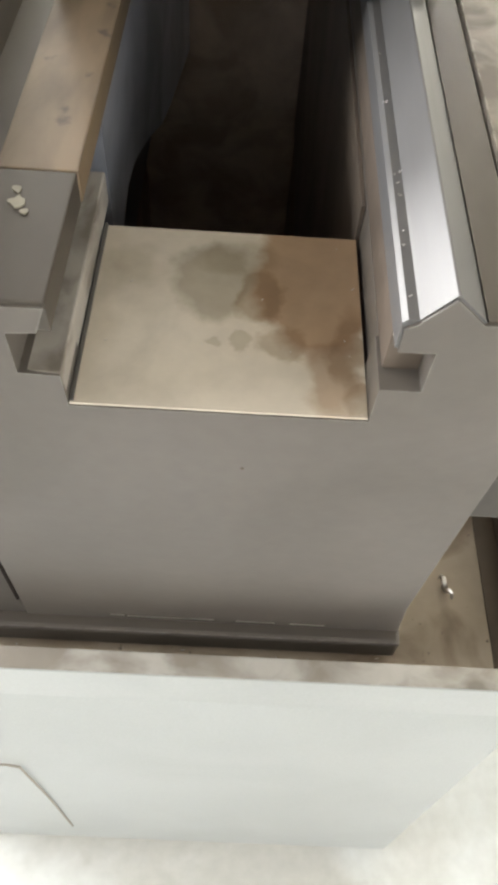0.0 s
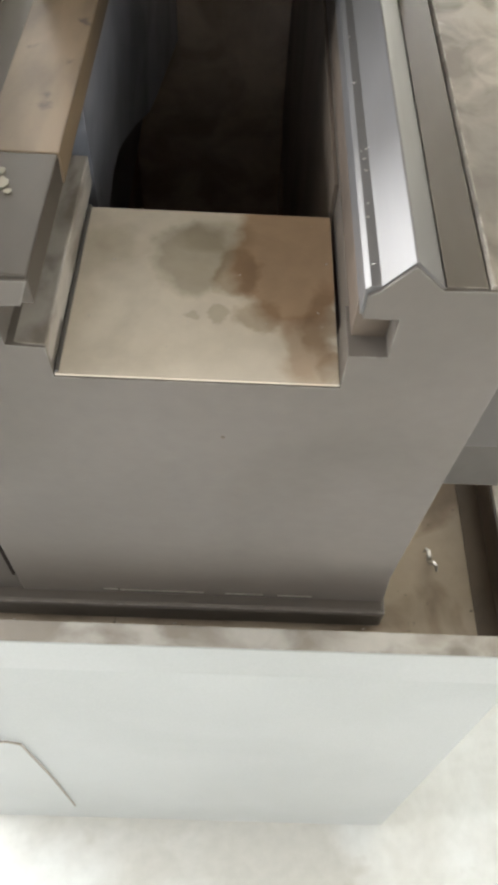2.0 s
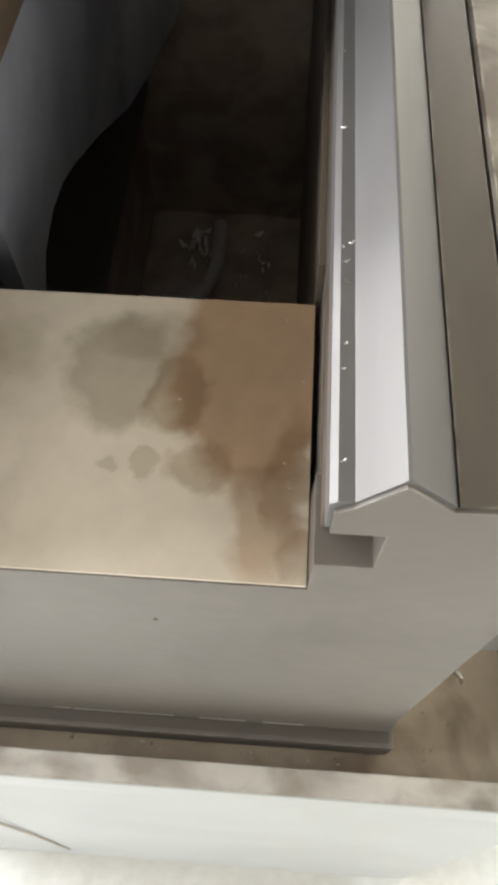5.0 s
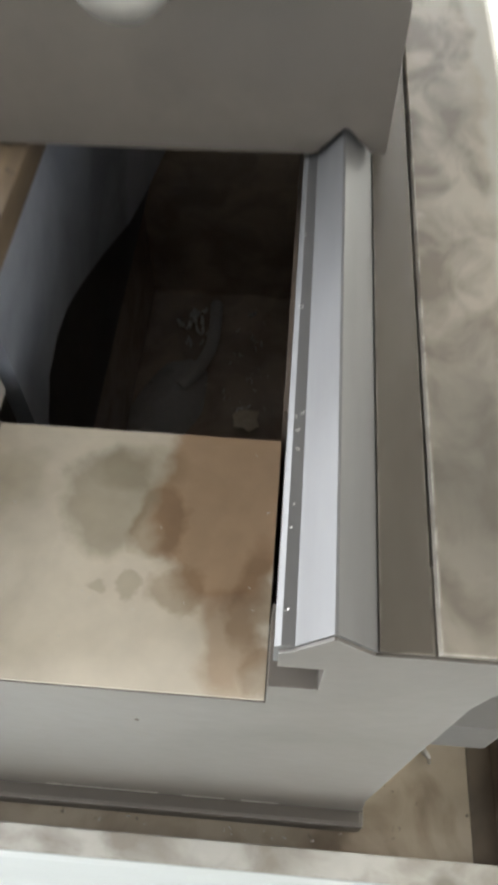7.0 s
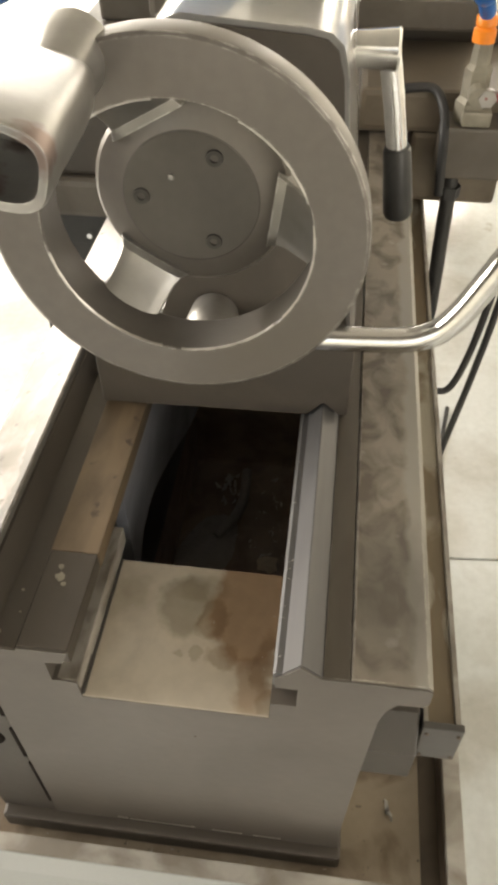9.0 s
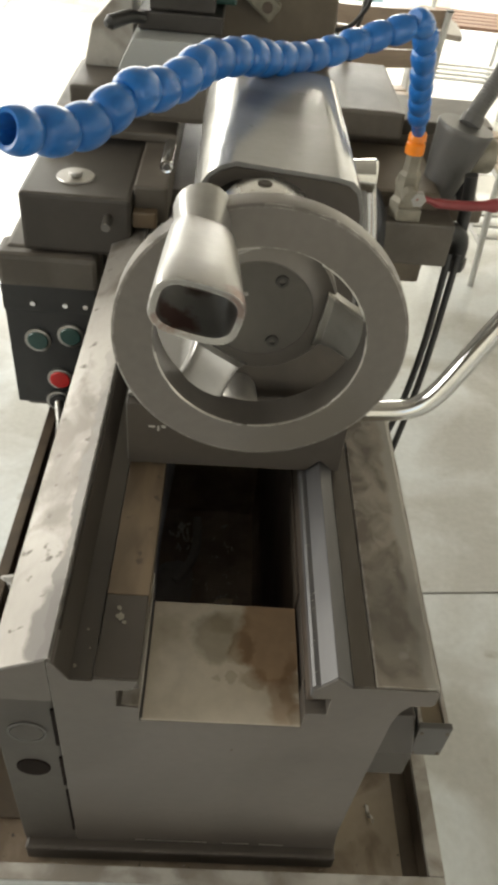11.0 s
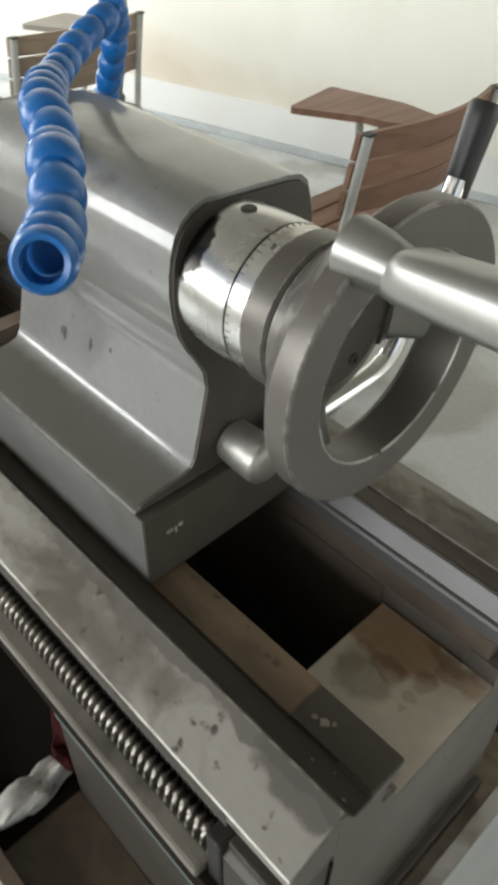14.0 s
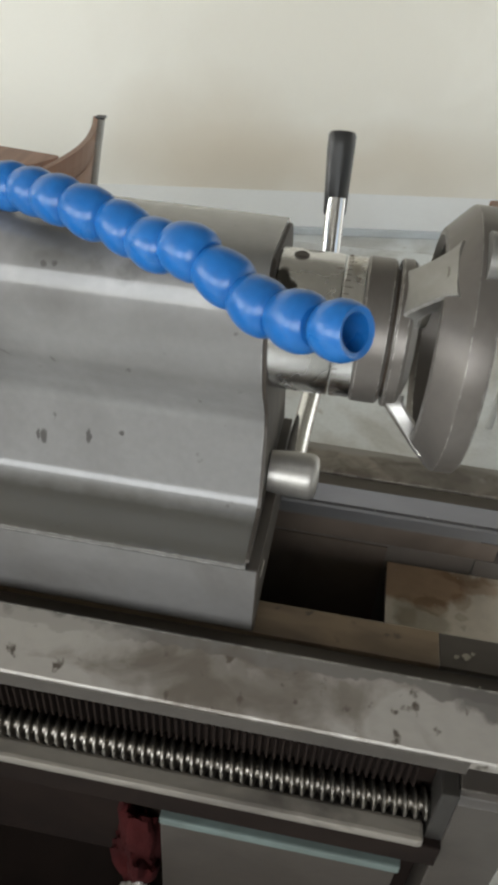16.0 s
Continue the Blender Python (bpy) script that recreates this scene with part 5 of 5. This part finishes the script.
PATH = smooth_path([NOZZLE, (-0.162, 0.197, 1.284), (-0.146, 0.219, 1.277), (-0.129, 0.242, 1.273), (-0.114, 0.263, 1.277), (-0.098, 0.287, 1.285), (-0.083, 0.314, 1.280), (-0.067, 0.338, 1.281), (-0.046, 0.384, 1.284), (-0.015, 0.432, 1.278), (0.016, 0.484, 1.264), (0.062, 0.540, 1.257), (0.115, 0.580, 1.266),
                    (0.150, 0.596, 1.274), (0.172, 0.608, 1.279), (0.185, 0.622, 1.268), (0.196, 0.648, 1.230), (0.214, 0.698, 1.172), TAP], 24)


def along(path, gap):
    out, left = [], gap * 0.50
    for i in range(1, len(path)):
        left -= (path[i] - path[i - 1]).length
        if left <= 0:
            out.append(i)
            left += gap
    return out


def bead(r, open_end=False):
    half = 0.0125 if open_end else 0.0158
    prof = [(r * (0.65 + 0.35 * math.sin(math.pi * (k / 12) ** 0.8) ** 0.62), -half + 2 * half * k / 12) for k in range(13)]
    if open_end:
        prof = [(r * 0.62, half), (r * 0.62, -half * 0.9), (r * 0.80, -half), (r * 0.86, -half * 0.9)] + prof[2:]
        return prof
    return [(0, -half), *prof, (0, half)]


spots = along(PATH, 0.0290)
for n, i in enumerate(spots[:-1]):
    ahead = (PATH[min(i + 6, len(PATH) - 1)] - PATH[max(i - 6, 0)]).normalized()
    bm = turned(bead((0.0164, 0.0172, 0.0167)[n % 3] if n < 13 else 0.0150, n == 0), (0, 0, 0), "y", 24)
    bm.transform(Matrix.Translation(PATH[i]) @ pose(0, 0, 0, random.uniform(-7, 7), random.uniform(-7, 7), random.uniform(-7, 7)) @ ahead.to_track_quat("Y", "Z").to_matrix().to_4x4())
    part("hose_segment", bm, BLUE, hose, smooth=True)
part("hose_core", tube([p for k, p in enumerate(PATH) if k % 4 == 0 and k > spots[2]], 0.0095, 12), BLUE, hose, smooth=True)
part("hose_base", turned([(0, 0.03), (0.010, 0.03), (0.0125, 0.026), (0.0125, 0.018), (0.0105, 0.016), (0.0135, 0.013), (0.0135, 0.0), (0.0, 0.0)], (0.236, 0.757, 1.086), "z", 20), ORANGE, hose, "orange threaded hose base", smooth=True)

tap = thing("coolant_tap", (0.25, 0.76, 0.9925), "dull metal coolant tap with a red lever", "tap")
part("tap_body", joined(turned([(0, 0.092), (0.011, 0.092), (0.012, 0.068), (0.0165, 0.062), (0.0165, 0.030), (0.021, 0.024), (0.021, 0.0), (0, 0.0)], (0.238, 0.760, 0.9928), "z", 6), turned([(0, 0.034), (0.014, 0.034), (0.015, 0.022), (0.0125, 0.018), (0.0125, -0.03), (0, -0.03)], (0.240, 0.755, 1.032), "y", 12), box(0.226, 0.262, 0.735, 0.78, 0.9928, 1.012, 0.004)), KHAKI, tap)
part("tap_nut", turned([(0, -0.006), (0.011, -0.006), (0.012, 0), (0.011, 0.004), (0, 0.004)], (0.250, 0.730, 1.032), "y", 6), SATIN, tap)
part("tap_lever", tube(smooth_path([(0.246, 0.728, 1.033), (0.262, 0.730, 1.032), (0.285, 0.733, 1.026), (0.325, 0.733, 1.026), (0.352, 0.733, 1.029), (0.364, 0.733, 1.030), (0.372, 0.733, 1.031)], 4), [0.0045] * 7 + [0.0068] * 5 + [0.0073] * 4 + [0.0080, 0.0088, 0.0096, 0.0101, 0.0102, 0.0098, 0.0088, 0.0068, 0.0030], 14), RED, tap, "dusty red coated tap lever", smooth=True)
conduit = thing("lamp_conduit", (0.30, 0.86, 1.0), "thick grey flexible lamp arm rising from a leaning cast base", "conduit")
FOOT, CROWN = Vector((0.309, 0.86, 0.975)), Vector((0.331, 0.86, 1.096))
part("lamp_base", tube([FOOT.lerp(CROWN, t) for t in (0.0, 0.02, 0.13, 0.15, 0.16, 0.55, 0.93, 0.97, 1.0)], [0.030, 0.033, 0.033, 0.031, 0.0275, 0.036, 0.0435, 0.0440, 0.0425], 32), LAMPGREY, conduit, "leaning grey tapered lamp base with a flange", smooth=0.5)
part("base_boss", turned([(0, 0.352), (0.026, 0.352), (0.0275, 0.355), (0.0275, 0.382), (0.0250, 0.387), (0, 0.387)], (0, 0.872, 1.050), "x", 24), KHAKI, conduit, smooth=0.5)
part("base_rod", tube([(0.356, 0.872, 1.036), (0.354, 0.872, 0.99), (0.352, 0.872, 0.956)], 0.0125, 14), BLACK, conduit, smooth=True)
part("base_foot", box(0.278, 0.385, 0.83, 0.93, 0.955, 0.979, 0.006), BROWN, conduit)
CPATH = smooth_path([(0.336, 0.868, 1.090), (0.348, 0.880, 1.115), (0.372, 0.895, 1.160), (0.383, 0.90, 1.205), (0.379, 0.905, 1.27), (0.370, 0.91, 1.36), (0.355, 0.92, 1.50), (0.34, 0.93, 1.64)], 24)
part("tube_collar", tube([CPATH[4], CPATH[16]], 0.0175, 18), LAMPGREY, conduit)
part("flexible_tube", tube(CPATH, [0.0135 + 0.0008 * (k % 2) for k in range(len(CPATH))], 16), LAMPGREY, conduit, smooth=False)
for pts, r in (([(0.330, 0.77, 0.93), (0.326, 0.755, 0.885), (0.318, 0.73, 0.78), (0.305, 0.72, 0.66), (0.286, 0.715, 0.585), (0.256, 0.71, 0.582), (0.215, 0.70, 0.605), (0.195, 0.70, 0.6075)], 0.0055),
               ([(0.345, 0.77, 0.93), (0.340, 0.755, 0.87), (0.330, 0.73, 0.74), (0.318, 0.72, 0.62), (0.304, 0.715, 0.50), (0.296, 0.715, 0.42), (0.292, 0.72, 0.30), (0.30, 0.74, 0.10), (0.33, 0.80, 0.008), (0.42, 1.3, 0.008)], 0.0055)):
    solid("black_cable", tube(smooth_path(pts, 10), r, 10), RUBBER, "black rubber cable hanging down behind the lathe", "cable", "cables behind the lathe", smooth=True)
pipe = thing("coolant_pipe", (0.24, 0.76, 0.60), "black coolant pipe standing in the tray behind the bed", "pipe")
part("pipe_bar", tube([(0.2300, 0.762, 0.9245), (0.2375, 0.760, 0.70), (0.2290, 0.760, 0.6005)], 0.0105, 16), BLACK, pipe, smooth=True)
part("pipe_nut", turned([(0, 0.0), (0.015, 0.0), (0.015, 0.016), (0, 0.016)], (0.2312, 0.762, 0.888), "z", 6), BLACK, pipe)
elbow = thing("hose_fitting", (0.34, 0.80, 0.95), "black pipe fitting with a nut beside the tap", "pipe")
part("fitting_body", tube(smooth_path([(0.318, 0.79, 0.960), (0.340, 0.795, 0.955), (0.352, 0.80, 0.935), (0.352, 0.80, 0.90)], 5), 0.014, 16), BLACK, elbow, smooth=True)
part("fitting_pipe", tube([(0.340, 0.80, 1.045), (0.346, 0.80, 1.0), (0.348, 0.80, 0.952)], 0.010, 14), BLACK, elbow, smooth=True)
part("fitting_nut", turned([(0, 0.0), (0.019, 0.0), (0.019, 0.018), (0, 0.018)], (0.352, 0.80, 0.892), "z", 6), BLACK, elbow)
for pts in ([(0.147, 1.20, 1.50), (0.147, 1.2, 1.17), (0.170, 1.2, 1.11), (0.200, 1.2, 1.06), (0.225, 1.19, 1.02)], [(0.24, 1.2, 1.50), (0.215, 1.2, 1.22), (0.190, 1.2, 1.15), (0.158, 1.2, 1.13), (0.145, 1.2, 1.15)], [(0.215, 1.22, 1.5), (0.205, 1.22, 1.2), (0.180, 1.22, 1.08), (0.172, 1.22, 1.03)]):
    solid("thin_cable", tube(smooth_path(pts, 10), 0.0042, 8), RUBBER, "thin black cable hanging beside the splash guard", "cable", "cables at the tool post", smooth=True)

# ---- red rag in the tray ----
def crumpled(at, size, seed, folds=0.3, flat=-0.75):
    """A crumpled lump of cloth with a flat underside."""
    bm = bmesh.new()
    bmesh.ops.create_icosphere(bm, subdivisions=4, radius=1)
    off = Vector((seed * 3.1, seed * 1.7, seed))
    for v in bm.verts:
        w = 1 + folds * noise.noise(v.co * 1.6 + off) + folds * 0.5 * abs(noise.noise(v.co * 3.4 + off)) + 0.05 * noise.noise(v.co * 8 + off)
        v.co = Vector((at[0] + v.co.x * size[0] * w, at[1] + v.co.y * size[1] * w, at[2] + (v.co.z - flat) * size[2] * w if v.co.z > flat else at[2]))
    return bm


solid("rag", crumpled((-0.163, 0.324, 0.6040), (0.026, 0.024, 0.068), 1.0, 0.45), RAG, "crumpled dark red rag lying in the tray", "rag", smooth=True)
solid("rag", crumpled((-0.232, 0.322, 0.6040), (0.050, 0.017, 0.022), 2.0, 0.5), CLOTH, "grubby white rag lying in the oily tray beside a red one", "rag", smooth=True)

# ---- classroom chairs ----
def slat_chair(at, wood, board, label, lift=0.0):
    """A tablet chair on a grey tube frame with brown slats; its back stands towards -y."""
    x, y = at
    root = thing("tablet_chair", (x, y, 0), label, "chair", "chairs by the wall")
    W, D = 0.515, 0.46
    for sx in (0, W):
        part("rear_leg", tube(smooth_path([(x + sx, y - 0.02, 0), (x + sx, y + 0.02, 0.30), (x + sx, y + 0.03, 0.48), (x + sx, y + 0.005, 0.68), (x + sx, y - 0.03, 0.865)], 4), 0.0125, 10), STEELTUBE, root, smooth=True)
        part("front_leg", tube([(x + sx - 0.01, y + D, 0), (x + sx, y + D - 0.02, 0.4555)], 0.0125, 10), STEELTUBE, root, smooth=True)
        part("side_rail", tube([(x + sx, y + 0.02, 0.4435), (x + sx, y + D - 0.02, 0.4435)], 0.0115, 10), STEELTUBE, root, smooth=True)
        part("low_rail", tube([(x + sx, y + 0.005, 0.17), (x + sx - 0.006, y + D - 0.01, 0.17)], 0.010, 10), STEELTUBE, root, smooth=True)
    for sx in (0, W):
        part("post_cap", box(x + sx - 0.0125, x + sx + 0.0125, y - 0.044, y - 0.018, 0.8652, 0.872, 0.003), BLACK, root, "black plastic plug")
    for k in range(5):
        yy = y + 0.02 + 0.086 * k
        part("seat_slat", box(x - 0.012, x + W + 0.012, yy, yy + 0.072, 0.4560, 0.4740, 0.003), wood, root)
    for k in range(4):
        yy = y + 0.04 + 0.10 * k
        part("rack_slat", box(x, x + W, yy, yy + 0.035, 0.1805, 0.1915, 0.002), STEELTUBE, root)
    for k, z in enumerate((0.665, 0.735, 0.805)):
        bm = bmesh.new()
        rows = []
        for i in range(13):
            t = i / 12
            bow = -0.055 * math.sin(math.pi * t) + 0.012
            yy = y + 0.005 - 0.19 * (z - 0.68) + bow
            top = 0.062 + 0.004 * math.sin(math.pi * t)
            rows.append([bm.verts.new((x - 0.012 + (W + 0.024) * t, yy + d, z + h)) for d, h in ((0, 0), (0.014, 0), (0.014 - 0.012, top), (-0.012, top))])
        for p, q in zip(rows, rows[1:]):
            for s in range(4):
                bm.faces.new((p[s], p[(s + 1) % 4], q[(s + 1) % 4], q[s]))
        bm.faces.new(rows[0]), bm.faces.new(rows[-1][::-1])
        part("back_slat", bm, wood, root)
    part("tablet_post", tube([(x + W + 0.015, y + 0.40, 0.4435), (x + W + 0.02, y + 0.42, 0.675 + lift)], 0.0125, 10), STEELTUBE, root, smooth=True)
    part("tablet_arm", tube([(x + W + 0.02, y + 0.42, 0.675 + lift), (x + W + 0.02, y + 0.06, 0.675 + lift)], 0.010, 10), STEELTUBE, root, smooth=True)
    part("tablet_hinge", box(x + W + 0.004, x + W + 0.036, y + 0.285, y + 0.335, 0.585 + lift, 0.6845 + lift, 0.004), wood, root, "small wooden block under the tablet")
    part("hinge_bolt", turned([(0, -0.020), (0.012, -0.020), (0.014, -0.016), (0.014, 0.016), (0.012, 0.020), (0, 0.020)], (x + W + 0.020, y + 0.262, 0.600 + lift), "x", 16), DARKIRON, root, smooth=True)
    out = rounded_outline([(x + W - 0.135, y + 0.575), (x + W + 0.115, y + 0.625), (x + W + 0.16, y + 0.36), (x + W + 0.13, y + 0.15), (x + W + 0.03, y + 0.20), (x + W - 0.02, y + 0.30), (x + W - 0.03, y + 0.36)], 0.018, 4)
    bm = bmesh.new()
    a, b = [bm.verts.new((px, py, 0.6855 + lift)) for px, py in out], [bm.verts.new((px, py, 0.705 + lift)) for px, py in out]
    bm.faces.new(a[::-1]), bm.faces.new(b)
    for i in range(len(a)):
        j = (i + 1) % len(a)
        bm.faces.new((a[i], a[j], b[j], b[i]))
    part("writing_tablet", bm, board, root, "laminated writing tablet")
    return root


chair = slat_chair((1.045, 0.97), WOOD, WOOD, "warm brown slatted chair with brown writing tablet by the wall")
copy_thing(chair, pose(1.12, -0.79, 0, 0, 0, 1))
worn_chair = slat_chair((0.970, 2.365), WOOD_GREY, TABLET, "weathered brown slatted chair with grey writing tablet and tube frame", 0.042)
for x, y, turn in ((0.22, 2.75, 3), (0.15, 4.4, 0)):
    copy_thing(worn_chair, pose(x, y, 0, 0, 0, turn))
copy_thing(chair, pose(1.05, 4.38, 0, 0, 0, -3))
worn_chair.rotation_euler.z, worn_chair.scale.z = radians(1.5), 0.95

# ---- floor slabs ----
SLAB_X, SLAB_Y = 4.2, 2.6


def slab_mesh():
    bm = box(0, SLAB_X - 0.006, 0, SLAB_Y - 0.006, -0.05, 0.0, 0.0015, 1)
    data = bpy.data.meshes.new("floor_slab")
    bm.to_mesh(data)
    bm.free()
    data.materials.append(FLOOR)
    return data


slab = slab_mesh()
for i in range(-2, 2):
    for j in range(-2, 3):
        ob = new("floor_slab", slab)
        ob.matrix_world = ROOM @ pose(2.95 + i * SLAB_X, 0.78 + j * SLAB_Y, 0)
        ob.parent = floor
